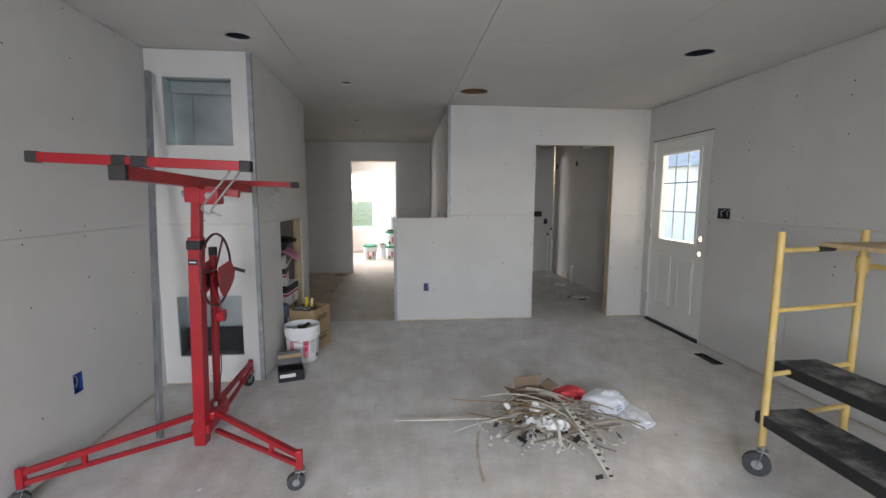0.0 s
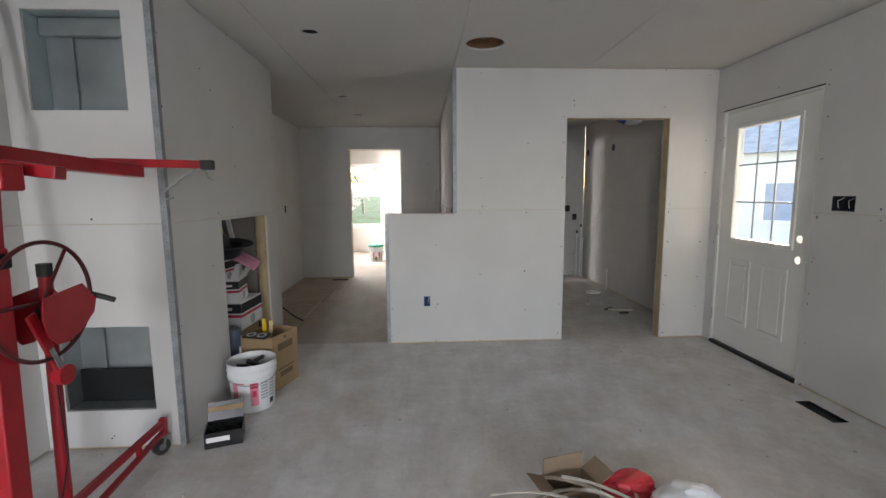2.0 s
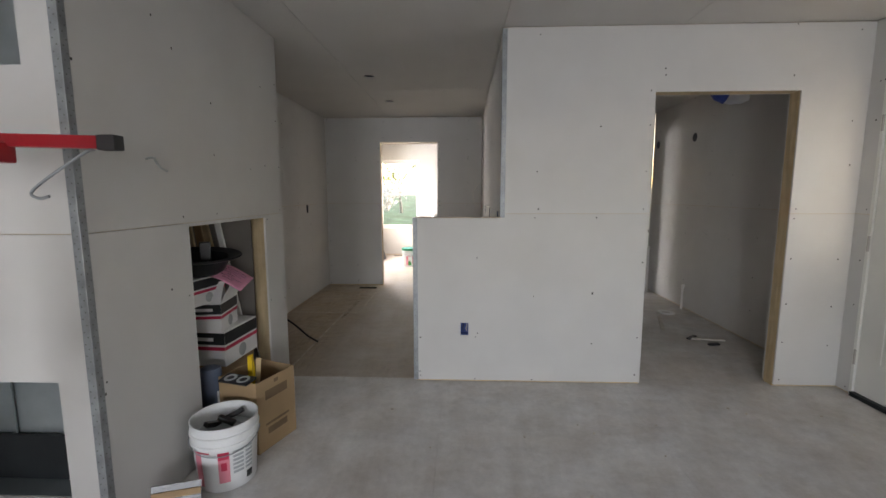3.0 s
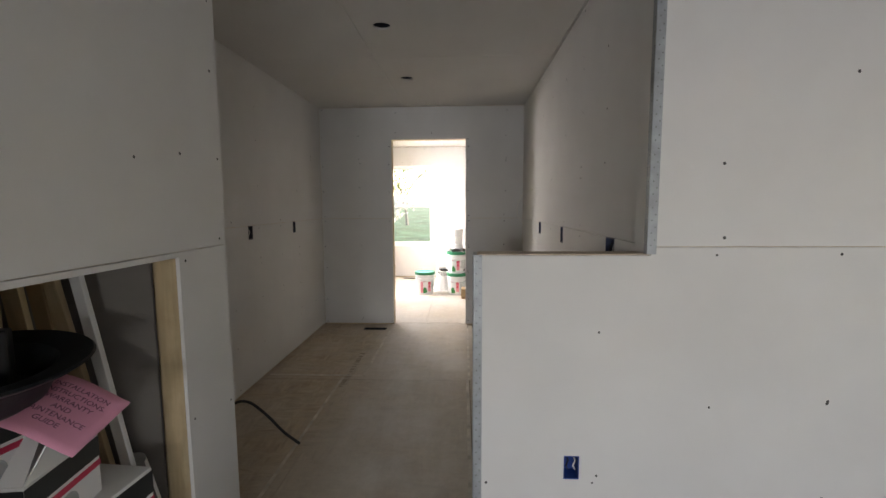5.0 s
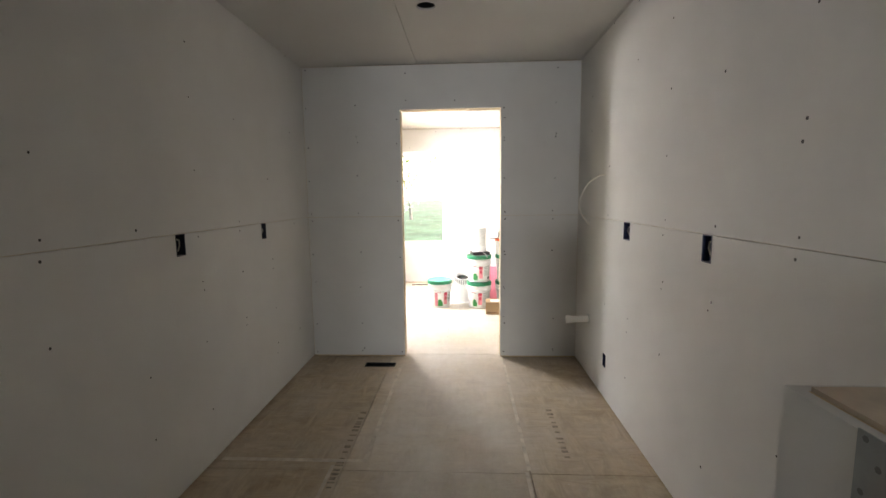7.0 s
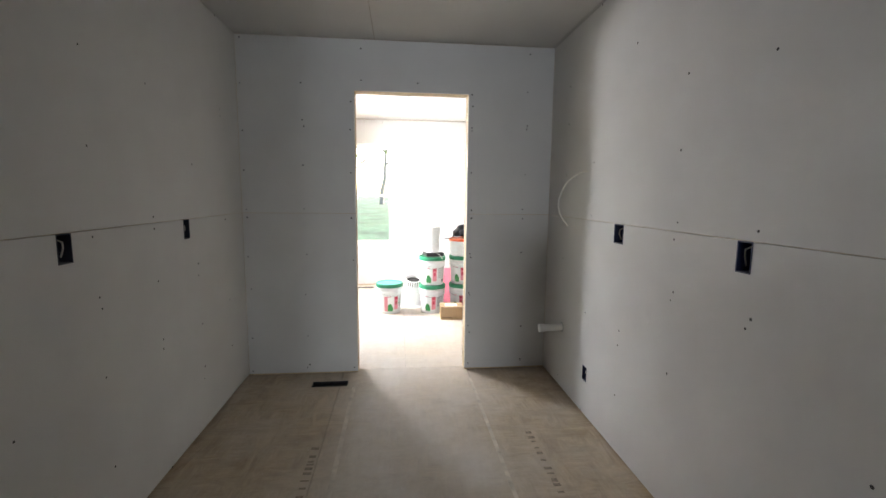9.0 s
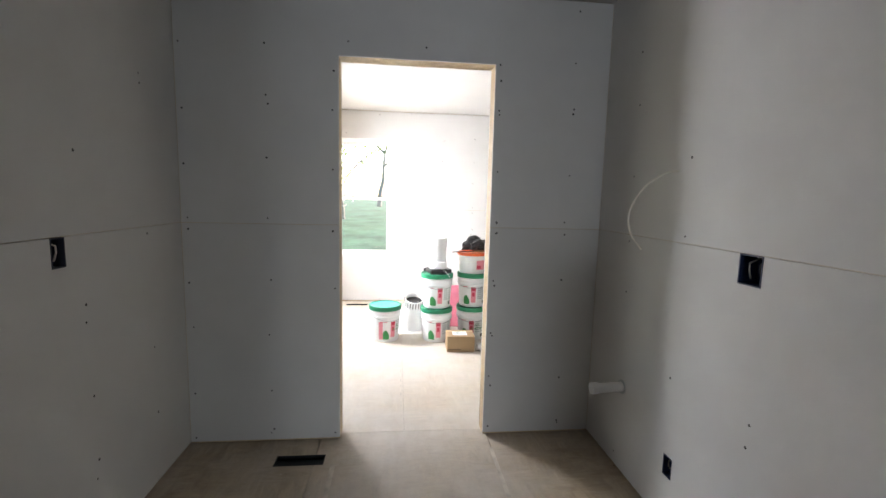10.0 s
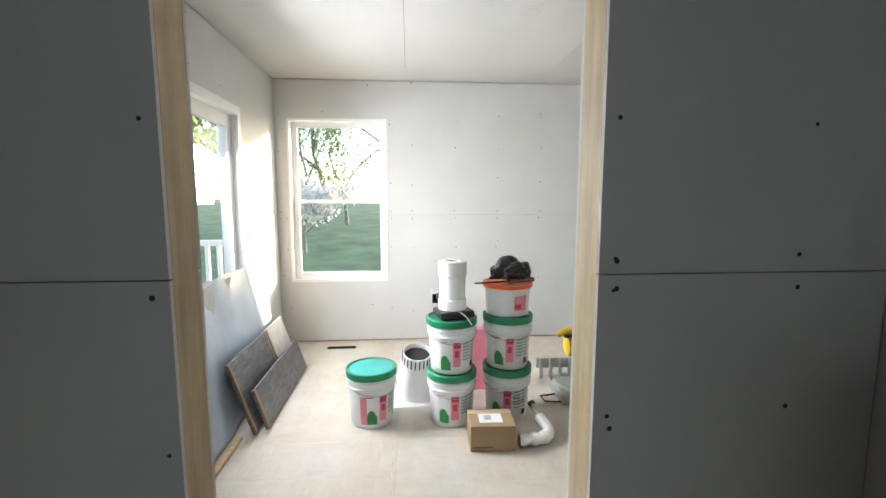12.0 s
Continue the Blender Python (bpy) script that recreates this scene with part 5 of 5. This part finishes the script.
part("print", bm, mat("bag_print_blue", (0.03, 0.20, 0.42), 0.5), t)
open_carton("scrap_carton", "small torn brown carton with open flaps in the pile", 0.21, 0.14, 0.085, pose(0.96, 2.91, 0.0, 0, 0, 14), DULLCARD, flaps=(None, 30, 95, 20), flap=0.085)
t = thing("floor_cable", "black cable lying across the bare hall floor", "cord")
part("sheath", sweep(bmesh.new(), smooth([(-1.63, 6.06, 0.010), (-1.56, 6.04, 0.06), (-1.46, 6.0, 0.15), (-1.346, 5.95, 0.174), (-1.22, 5.90, 0.12), (-1.10, 5.845, 0.05), (-0.99, 5.796, 0.010)]), 0.0085, 10), RUBBER, t, smooth=True)

# ---- bathroom ----
t = thing("flex_duct", "flexible duct in white and blue plastic hanging from the bathroom ceiling", "duct", m=pose(2.40, 5.70, 2.13))
bm = bmesh.new()
pts = smooth([(-0.02, 0.05, 0.31), (-0.05, 0.03, 0.16), (-0.03, 0.0, 0.04), (0.04, -0.02, -0.01), (0.12, -0.03, -0.02), (0.18, -0.03, 0.0)], 6)
sweep(bm, pts, 0.05, 18, cap=False)
for v in bm.verts:
    v.co += Vector((1, 1, 1)) * 0.012 * noise.noise(v.co * 22)
part("duct_skin", bm, BAGWHITE, t, smooth=True)
bm = bmesh.new()
sweep(bm, pts[6:19], 0.056, 18, cap=False)
for v in bm.verts:
    v.co += Vector((1, 1, 1)) * 0.016 * noise.noise(v.co * 18)
part("blue_wrap", bm, mat("blue_plastic_film", (0.02, 0.06, 0.38), 0.35, var=0.2, bump=0.3, bscale=20), t, "blue plastic wrap", True)
for k, (x, y, h) in enumerate(((2.90, 8.10, 0.82), (2.84, 8.11, 0.72), (2.90, 8.02, 0.6), (2.93, 7.12, 0.25))):
    t = thing("supply_pipe", "white capped plumbing pipe rising from the floor", "pipe", "supply pipes", pose(x, y, 0))
    part("pipe", tube((0, 0, 0.0), (0, 0, h), 0.012, 12), PVC, t, smooth=True)
    part("cap", tube((0, 0, h), (0, 0, h + 0.04), 0.017, 12), BLACKMETAL if k < 2 else PVC, t, smooth=True)
for y, z in ((8.06, 2.0), (7.14, 1.985)):
    t = thing("round_box", "round dark electrical box in the bathroom wall", "electrical box", "round boxes", pose(RX + 0.0085, y, z, 0, -90, 0))
    part("rim", lathe(bmesh.new(), [(0.001, 0.001), (0.045, 0.001), (0.05, 0.0)], 24), BOXDARK, t)
for x, z, w_ in ((2.66, 1.12, 0.16), (2.82, 0.98, 0.07)):
    t = thing("outlet_box", "dark electrical box in the bathroom end wall", "electrical box", "bathroom boxes", pose(x, 8.197, z))
    part("shell", plate(bmesh.new(), -w_ / 2, w_ / 2, -0.05, 0.05, [(-w_ / 2 + 0.004, w_ / 2 - 0.004, -0.046, 0.046)], 0, 0.004, lambda u, d, v: (u, -d, v)), BOXDARK, t)
    part("inside", box(-w_ / 2 + 0.004, w_ / 2 - 0.004, -0.0015, 0.0, -0.046, 0.046), VOID, t)
t = thing("toilet_flange", "pale round toilet flange in the bathroom floor", "pipe flange", m=pose(2.67, 6.94, 0.001))
part("ring", lathe(bmesh.new(), [(0.05, 0.0), (0.05, 0.01), (0.09, 0.01), (0.095, 0.0)], 28), PVC, t, smooth=True)
for k, (x, y, a, l_) in enumerate(((2.62, 6.0, -8, 0.28), (2.50, 6.05, 40, 0.14), (2.42, 6.5, 70, 0.5), (2.6, 5.86, 10, 0.1))):
    t = thing("wood_offcut", "small wood offcut on the bathroom floor", "wood scrap", "bathroom offcuts", pose(x, y, 0.001, 0, 0, a))
    part("offcut", box(-l_ / 2, l_ / 2, -0.018, 0.018, 0, 0.014, 0.002), PALESTRIP if k % 2 == 0 else BLACKBAG, t)

# ---- hall wall stubs ----
t = thing("drain_stub", "white plastic drain stub sticking out of the wall", "pipe")
part("pipe", tube((HX + 0.02, 7.97, 0.445), (HX - 0.13, 7.97, 0.44), 0.024, 20), PVC, t, smooth=True)
part("cap", tube((HX - 0.13, 7.97, 0.44), (HX - 0.165, 7.97, 0.439), 0.029, 20), PVC, t, smooth=True)
part("escutcheon", sweep(bmesh.new(), [(HX - 0.001, 7.97, 0.445), (HX - 0.003, 7.97, 0.445)], 0.036, 20), LGREY, t)
t = thing("wall_cable", "white electrical cable looping out of the wall", "cable")
part("cable", sweep(bmesh.new(), smooth([(HX + 0.01, 7.66, 1.51), (0.57, 7.69, 1.50), (0.51, 7.74, 1.44), (0.48, 7.79, 1.33), (0.50, 7.80, 1.24), (0.55, 7.79, 1.17)]), 0.0042, 8), CABLE, t, smooth=True)

for nm, pts in (("chase", [(-0.995, 3.78, 1.50), (-0.95, 3.77, 1.505), (-0.93, 3.76, 1.485), (-0.935, 3.79, 1.465), (-0.92, 3.81, 1.45)]), ("hall", [(HL - 0.01, 5.79, 1.88), (HL + 0.05, 5.78, 1.88), (HL + 0.075, 5.76, 1.84), (HL + 0.05, 5.80, 1.80), (HL + 0.07, 5.83, 1.83)])):
    t = thing("cable_stub", "short grey cable end poking out of the drywall", "cable", "cable stubs")
    part("sheath", sweep(bmesh.new(), smooth(pts), 0.005, 8), LGREY, t, smooth=True)
rng = random.Random(77)
bm = bmesh.new()
for k in range(90):
    s_ = rng.uniform(0.002, 0.009)
    p = Vector((rng.uniform(-1.5, 2.8), rng.uniform(1.2, 4.9), s_ * 0.4 + 0.001))
    quad_box(bm, -s_, s_, -s_ * rng.uniform(0.4, 1), s_ * 0.6, -s_ * 0.35, s_ * 0.35, Matrix.Translation(p) @ Euler((0, 0, rng.uniform(0, 6))).to_matrix().to_4x4())
tagged(finish("floor_crumbs", bm, DUST), "scattered pale drywall crumbs on the subfloor", "debris", "", "stuff")

# ---- far room ----
bucket(pose(-0.64, 10.11, 0), h=0.335, spin=30, teal=True, label="white joint compound bucket with teal-topped green lid")
for x, y, s_, w_ in ((-0.145, 10.09, 0, False), (0.215, 10.14, -14, False)):
    bucket(pose(x, y, 0), h=0.318, spin=s_, words=x > 0)
    bucket(pose(x, y, 0.33), h=0.318, spin=s_ + 4, words=False)
t = thing("stacked_tub", "white plastic tub with an orange rim on the buckets", "tub", m=pose(0.21, 10.14, 0.66))
part("tub", lathe(bmesh.new(), [(0.001, 0), (0.13, 0.0), (0.134, 0.01), (0.143, 0.18), (0.139, 0.18), (0.13, 0.012), (0.001, 0.012)], 36), PLASTICW, t, smooth=True)
part("rim", lathe(bmesh.new(), [(0.144, 0.170), (0.155, 0.172), (0.155, 0.195), (0.15, 0.199), (0.135, 0.196), (0.13, 0.188), (0.001, 0.186)], 36), ORANGE, t, "orange lid", True)
part("label_block", lathe(bmesh.new(), [(0.1375, 0.04), (0.143, 0.13)], 8, a0=math.radians(-85), a1=math.radians(-50)), LPINK, t, "red and grey printed label")
part("label_block", lathe(bmesh.new(), [(0.1385, 0.05), (0.142, 0.08)], 6, a0=math.radians(-83), a1=math.radians(-66)), LRED, t)
crumpled("black_bag", "crumpled black plastic bag on the orange lid", "bag", (0.22, 10.12, 0.872), (0.10, 0.07, 0.07), BLACKBAG, 4, 0.45)
t = thing("long_screwdriver", "thin dark rod lying across the orange lid", "tool")
part("rod", tube((-0.01, 10.04, 0.865), (0.20, 10.07, 0.87), 0.005, 8), BLACKMETAL, t)
part("grip", tube((0.20, 10.06, 0.872), (0.36, 10.08, 0.878), 0.014, 10), ATTIC, t, smooth=True)
t = thing("pvc_fitting", "tall white plastic pipe fitting standing on the bucket", "pipe fitting", m=pose(-0.14, 10.09, 0.705))
part("pipe", lathe(bmesh.new(), [(0.085, 0.0), (0.085, 0.06), (0.078, 0.065), (0.078, 0.20), (0.086, 0.205), (0.086, 0.29), (0.07, 0.295), (0.045, 0.293), (0.045, 0.22), (0.001, 0.22)], 36), PVC, t, smooth=True)
part("strap", sweep(bmesh.new(), [(-0.08, -0.02, 0.11), (-0.12, -0.03, 0.10), (-0.13, -0.02, 0.12)], 0.006, 8), PVC, t, smooth=True)
t = thing("black_case", "small black case under the white fitting", "case", m=pose(-0.13, 10.08, 0.662, 0, 0, 14))
part("case", box(-0.11, 0.10, -0.085, 0.085, 0, 0.04, 0.006), BLACKBAG, t)
part("strap", sweep(bmesh.new(), [(0.0, -0.09, 0.045), (0.03, -0.12, 0.02), (0.05, -0.165, -0.02)], 0.003, 6), CABLE, t)
t = thing("vent_cone", "white slotted plastic cone standing on white paper", "roof vent", m=pose(-0.37, 10.44, 0.056, 20, 0, 10))
part("cone", lathe(bmesh.new(), [(0.15, 0.0), (0.145, 0.01), (0.10, 0.24), (0.095, 0.31), (0.09, 0.31), (0.09, 0.25), (0.13, 0.02)], 40), PVC, t, smooth=True)
# flat near-black bars and disc give the slots and mouth their shade
for k in range(22):
    a = 2 * math.pi * k / 22
    part("slot", box(-0.004, 0.004, -0.1015, -0.0985, 0.235, 0.30, 0, pose(0, 0, 0, 0, 0, math.degrees(a))), VOID, t)
part("mouth", lathe(bmesh.new(), [(0.001, 0.27), (0.0895, 0.27)], 30), VOID, t, "dark disc standing in for the shade in the mouth")
t = thing("white_paper", "white paper sheet on the subfloor under the cone", "paper")
part("sheet", box(-0.60, -0.18, 10.24, 10.62, 0.001, 0.0035), LWHITE, t)
t = thing("pink_insulation", "pink foam insulation board standing behind buckets", "insulation", m=pose(0.10, 10.50, 0.0, -6, 0, 0))
part("board", box(-0.10, 0.14, -0.03, 0.03, 0, 0.44, 0.008), PINKFOAM, t)
t = thing("parcel", "brown cardboard parcel with a white shipping label", "box", m=pose(0.05, 9.80, 0, 0, 0, -2))
part("carton", box(-0.125, 0.125, -0.10, 0.10, 0, 0.145, 0.004), CARD, t)
part("shipping_label", box(-0.07, 0.06, -0.06, 0.04, 0.1455, 0.1465), LWHITE, t, "white shipping label")
part("label_bars", box(-0.04, 0.0, -0.03, 0.02, 0.1468, 0.1474), LGREY, t)
part("tape", box(-0.126, 0.126, 0.045, 0.085, 0.1455, 0.146), PLY, t)
part("print_bar", box(-0.11, 0.0, -0.1012, -0.1002, 0.02, 0.03), CARDDARK, t)
t = thing("pipe_elbow", "white plastic drain elbow with a green-grey tail on the floor", "pipe fitting")
el = [(0.20, 9.74, 0.035), (0.26, 9.745, 0.035), (0.33, 9.75, 0.036), (0.37, 9.77, 0.038), (0.39, 9.81, 0.05), (0.375, 9.86, 0.07), (0.36, 9.90, 0.085)]
part("elbow", sweep(bmesh.new(), smooth(el), 0.03, 18), PVC, t, smooth=True)
for a in (0, 1, 2):
    q0, q1 = Vector(el[a]), Vector(el[a + 1])
    part("collar", tube(q0.lerp(q1, 0.2), q0.lerp(q1, 0.6), 0.036, 18), PVC, t, smooth=True)
part("tail", tube((0.36, 9.90, 0.085), (0.34, 9.97, 0.12), 0.018, 12), TOOLGREY, t)
part("tail_cap", tube((0.34, 9.97, 0.12), (0.335, 9.99, 0.13), 0.022, 12), BLACKMETAL, t)
t = thing("mitre_saw", "grey cast mitre saw with yellow handle on the floor", "mitre saw")
part("base", box(0.60, 0.98, 10.18, 10.50, 0.0, 0.09, 0.02), TOOLGREY, t)
part("table", lathe(bmesh.new(), [(0.001, 0.105), (0.15, 0.105), (0.16, 0.091), (0.16, 0.06)], 32, 0.76, 10.34), TOOLGREY, t, smooth=True)
part("fence", box(0.50, 0.95, 10.44, 10.47, 0.16, 0.235, 0.006), TOOLGREY, t)
for k in range(4):
    part("fence_rib", box(0.52 + 0.07 * k, 0.545 + 0.07 * k, 10.42, 10.439, 0.09, 0.24, 0.004), TOOLGREY, t)
part("arm", bar((0.82, 10.46, 0.1), (0.74, 10.34, 0.42), 0.06, 0.07), TOOLGREY, t)
part("motor", tube((0.68, 10.34, 0.36), (0.86, 10.34, 0.36), 0.07, 20), TOOLYELLOW, t, "yellow motor housing", True)
part("handle", sweep(bmesh.new(), [(0.60, 10.30, 0.45), (0.66, 10.28, 0.49), (0.74, 10.28, 0.48), (0.76, 10.32, 0.40)], 0.022, 12), TOOLYELLOW, t, "yellow pistol grip", True)
part("trigger", box(0.64, 0.70, 10.27, 10.31, 0.435, 0.455, 0.004), BLACKMETAL, t)
part("stop_loop", sweep(bmesh.new(), [(0.62, 10.2, 0.02), (0.5, 10.22, 0.02), (0.49, 10.30, 0.02), (0.60, 10.32, 0.02)], 0.006, 8), BLACKMETAL, t, smooth=True)

# wrapped panel leaning on the patio door, and laminate planks
t = thing("wrapped_panel", "grey plastic-wrapped panel leaning on the patio door", "panel")
bm = bmesh.new()
n, k_ = 26, 18
gv = []
for i in range(n + 1):
    row = []
    for j in range(k_ + 1):
        s_, h = i / n, j / k_
        y = 9.25 + 1.72 * s_
        w_ = 0.008 * math.sin(y * 19 + 2 * h) * (0.4 + 0.6 * h) + 0.02 * noise.noise(Vector((y * 3, h * 2.5, 1)))
        row.append(bm.verts.new((-1.43 - 0.15 * h + w_, y, 0.012 + 0.87 * h + (0.015 * noise.noise(Vector((y * 9, 0, 0))) if j == k_ else 0))))
    gv.append(row)
for i in range(n):
    for j in range(k_):
        bm.faces.new((gv[i][j], gv[i + 1][j], gv[i + 1][j + 1], gv[i][j + 1]))
ob = part("wrap", bm, SHEET, t, "loose plastic film with daylight put into its blue-grey colour", True)
part("core", bar((-1.465, 10.11, 0.006), (-1.59, 10.11, 0.86), 1.70, 0.02, (1, 0, 0.2)), LGREY, t)
for k, (y0, y1, x, l_, m_) in enumerate(((9.95, 10.60, -1.30, 0.44, TILEGREY), (10.01, 10.98, -1.245, 0.25, TILEGREY), (10.61, 11.0, -1.303, 0.44, PALESTRIP))):
    t = thing("laminate_board", ("grey wood-look laminate planks" if m_ is TILEGREY else "tan carton end") + " leaning on the wrapped panel", "board", "leaning boards")
    up = Vector((-0.33 * l_, 0, l_)).normalized()
    a = Vector((x, y0, 0.008))
    part("plank", bar(Vector((x, (y0 + y1) / 2, 0.012)), Vector((x, (y0 + y1) / 2, 0.012)) + up * l_, y1 - y0, 0.016, (1, 0, 0.3), 0.002), m_, t)
    part("edge", bar(Vector((x, y0 + 0.01, 0.012)) + Vector((0.012, 0, 0.004)), Vector((x, y0 + 0.01, 0.012)) + Vector((0.012, 0, 0.004)) + up * l_, 0.02, 0.006, (1, 0, 0.3), 0), CARD, t)
t = thing("baseboard_offcut", "pale trim offcut lying along the patio sill", "trim")
part("trim", box(-1.40, -1.36, 9.3, 9.93, 0, 0.02, 0.003), PLY, t)

# ---- outside ----


def tree(x, y, z, h, seed, leaf, leaves, spread=1.0, leaf_size=0.12, name="tree", label=""):
    rng = random.Random(seed)
    root = thing(name, label, "tree", m=pose(x, y, z))
    bm = bmesh.new()
    tips = []

    def limb(p, d, l_, r, depth):
        pts = [p]
        for k in range(4):
            d = (d + Vector((rng.uniform(-1, 1), rng.uniform(-1, 1), rng.uniform(-0.3, 0.5))) * 0.22).normalized()
            pts.append(pts[-1] + d * l_ / 4)
        sweep(bm, pts, r, 6, r * 0.45)
        if depth == 0:
            tips.extend(pts[2:])
            return
        for k in range(3 + (depth == 2)):
            s_ = rng.randint(2, 4)
            limb(pts[s_], (d + Vector((rng.uniform(-1, 1), rng.uniform(-1, 1), rng.uniform(-0.1, 0.7))) * spread).normalized(), l_ * rng.uniform(0.55, 0.85), r * 0.5, depth - 1)
    limb(Vector((0, 0, -0.1)), Vector((0, 0, 1)), h * 0.33, h * 0.016, 3)
    part("trunk", bm, BARK, root, smooth=True)
    if leaves:
        bm = bmesh.new()
        for k in range(leaves):
            p = rng.choice(tips) + Vector((rng.gauss(0, 1), rng.gauss(0, 1), rng.gauss(0, 1))) * h * 0.045
            e = Euler((rng.uniform(0, 6), rng.uniform(0, 6), rng.uniform(0, 6))).to_matrix()
            s_ = leaf_size * rng.uniform(0.5, 1.3)
            bm.faces.new([bm.verts.new(p + e @ Vector(q) * s_) for q in ((-0.5, 0, 0), (0, -0.3, 0.05), (0.5, 0, 0), (0, 0.3, 0.05))])
        part("crown", bm, leaf, root)
    return root


tree(-3.6, 25, 0.55, 8.5, 3, LEAFG, 500, 1.2, 0.16, label="bare-limbed tree with sparse spring leaves on the hill")
tree(-1.5, 30, 0.9, 9, 5, LEAFG, 900, 1.1, 0.22, label="bare tree with yellow-green spring leaves")
tree(-3.2, 19.5, 0.0, 3.0, 8, BLOSSOM, 2600, 1.3, 0.12, name="flowering_shrub", label="white blossoming shrub on the green lawn")
tree(1.5, 40, 1.6, 9, 9, LEAFG, 500, 1.1, 0.22, label="thin bare tree far up the hill")
tree(-7, 20, -0.4, 7, 11, LEAFG, 2600, 1.2, 0.22, label="yellow-green leafy tree beyond the deck")
tree(-9.5, 24, -0.3, 8, 12, LEAFG, 2600, 1.2, 0.24, label="yellow-green leafy tree beyond the deck")
tree(-6, 27, 0.2, 8, 13, LEAFG, 1800, 1.2, 0.22, label="yellow-green leafy tree on the slope")
tree(-4.0, 22, 0.3, 5.5, 15, LEAFG, 700, 1.2, 0.12, label="bare-branched small tree with yellow-green buds")
tree(-2.7, 24, 0.5, 5.0, 16, LEAFG, 900, 1.2, 0.12, label="bare-branched small tree with yellow-green buds")
deck = thing("deck", "grey timber deck outside the patio door", "deck", kind="structure")
for k in range(14):
    part("deck_board", box(-3.75, -1.77, 8.2 + 0.3 * k, 8.49 + 0.3 * k, -0.06, -0.03), WOODSTRIP, deck)
rail = thing("deck_railing", "white deck railing with square balusters", "railing")
part("top_rail", box(-3.78, -3.70, 8.2, 12.4, 0.86, 0.92, 0.005), VINYL, rail)
part("bottom_rail", box(-3.77, -3.71, 8.2, 12.4, 0.04, 0.09, 0.005), VINYL, rail)
for k in range(34):
    part("baluster", box(-3.76, -3.72, 8.25 + 0.125 * k, 8.29 + 0.125 * k, 0.091, 0.859), VINYL, rail)
part("top_rail", box(-3.69, -1.80, 12.36, 12.44, 0.86, 0.92, 0.005), VINYL, rail)
part("bottom_rail", box(-3.69, -1.80, 12.37, 12.43, 0.04, 0.09, 0.005), VINYL, rail)
for k in range(15):
    part("baluster", box(-3.62 + 0.125 * k, -3.58 + 0.125 * k, 12.38, 12.42, 0.091, 0.859), VINYL, rail)
for y in (8.2, 10.3, 12.35):
    part("post", box(-3.80, -3.69, y - 0.05, y + 0.05, -0.55, 1.0, 0.006), VINYL, rail)
t = thing("neighbour_house", "pale sided house across the front yard", "house", m=pose(17, 15, -0.55, 0, 0, 40))
part("wall", box(-4, 4, -6, 6, 0, 3.2), SIDING, t)
bm = bmesh.new()
v = [bm.verts.new(p) for p in ((-4.4, -6.4, 3.2), (4.4, -6.4, 3.2), (4.4, 6.4, 3.2), (-4.4, 6.4, 3.2), (0, -6.4, 5.2), (0, 6.4, 5.2))]
for f in ((0, 1, 4), (2, 3, 5), (0, 4, 5, 3), (1, 2, 5, 4), (0, 3, 2, 1)):
    bm.faces.new([v[i] for i in f])
part("roof", bm, mat("grey_shingle", (0.42, 0.43, 0.45), 0.9, var=0.2, scale=3), t)
for y in (-4, -1, 3):
    w_ = part("window", box(-4.03, -4.005, y - 0.5, y + 0.5, 1.0, 2.2), mat("sky_lit_pane", (0.30, 0.38, 0.50), 0.1, var=0.1, bump=0), t)
    part("window_frame", plate(bmesh.new(), y - 0.6, y + 0.6, 0.9, 2.3, [(y - 0.5, y + 0.5, 1.0, 2.2)], 0, 0.05, mapper("x", -4.05, -1)), VINYL, w_)

t = thing("ceiling_mark", "faint round pencil mark on the far ceiling", "mark", m=pose(0.32, 10.11, CEILZ - 0.001))
part("ring", lathe(bmesh.new(), [(0.045, 0.0), (0.048, 0.0)], 32), LGREY, t)
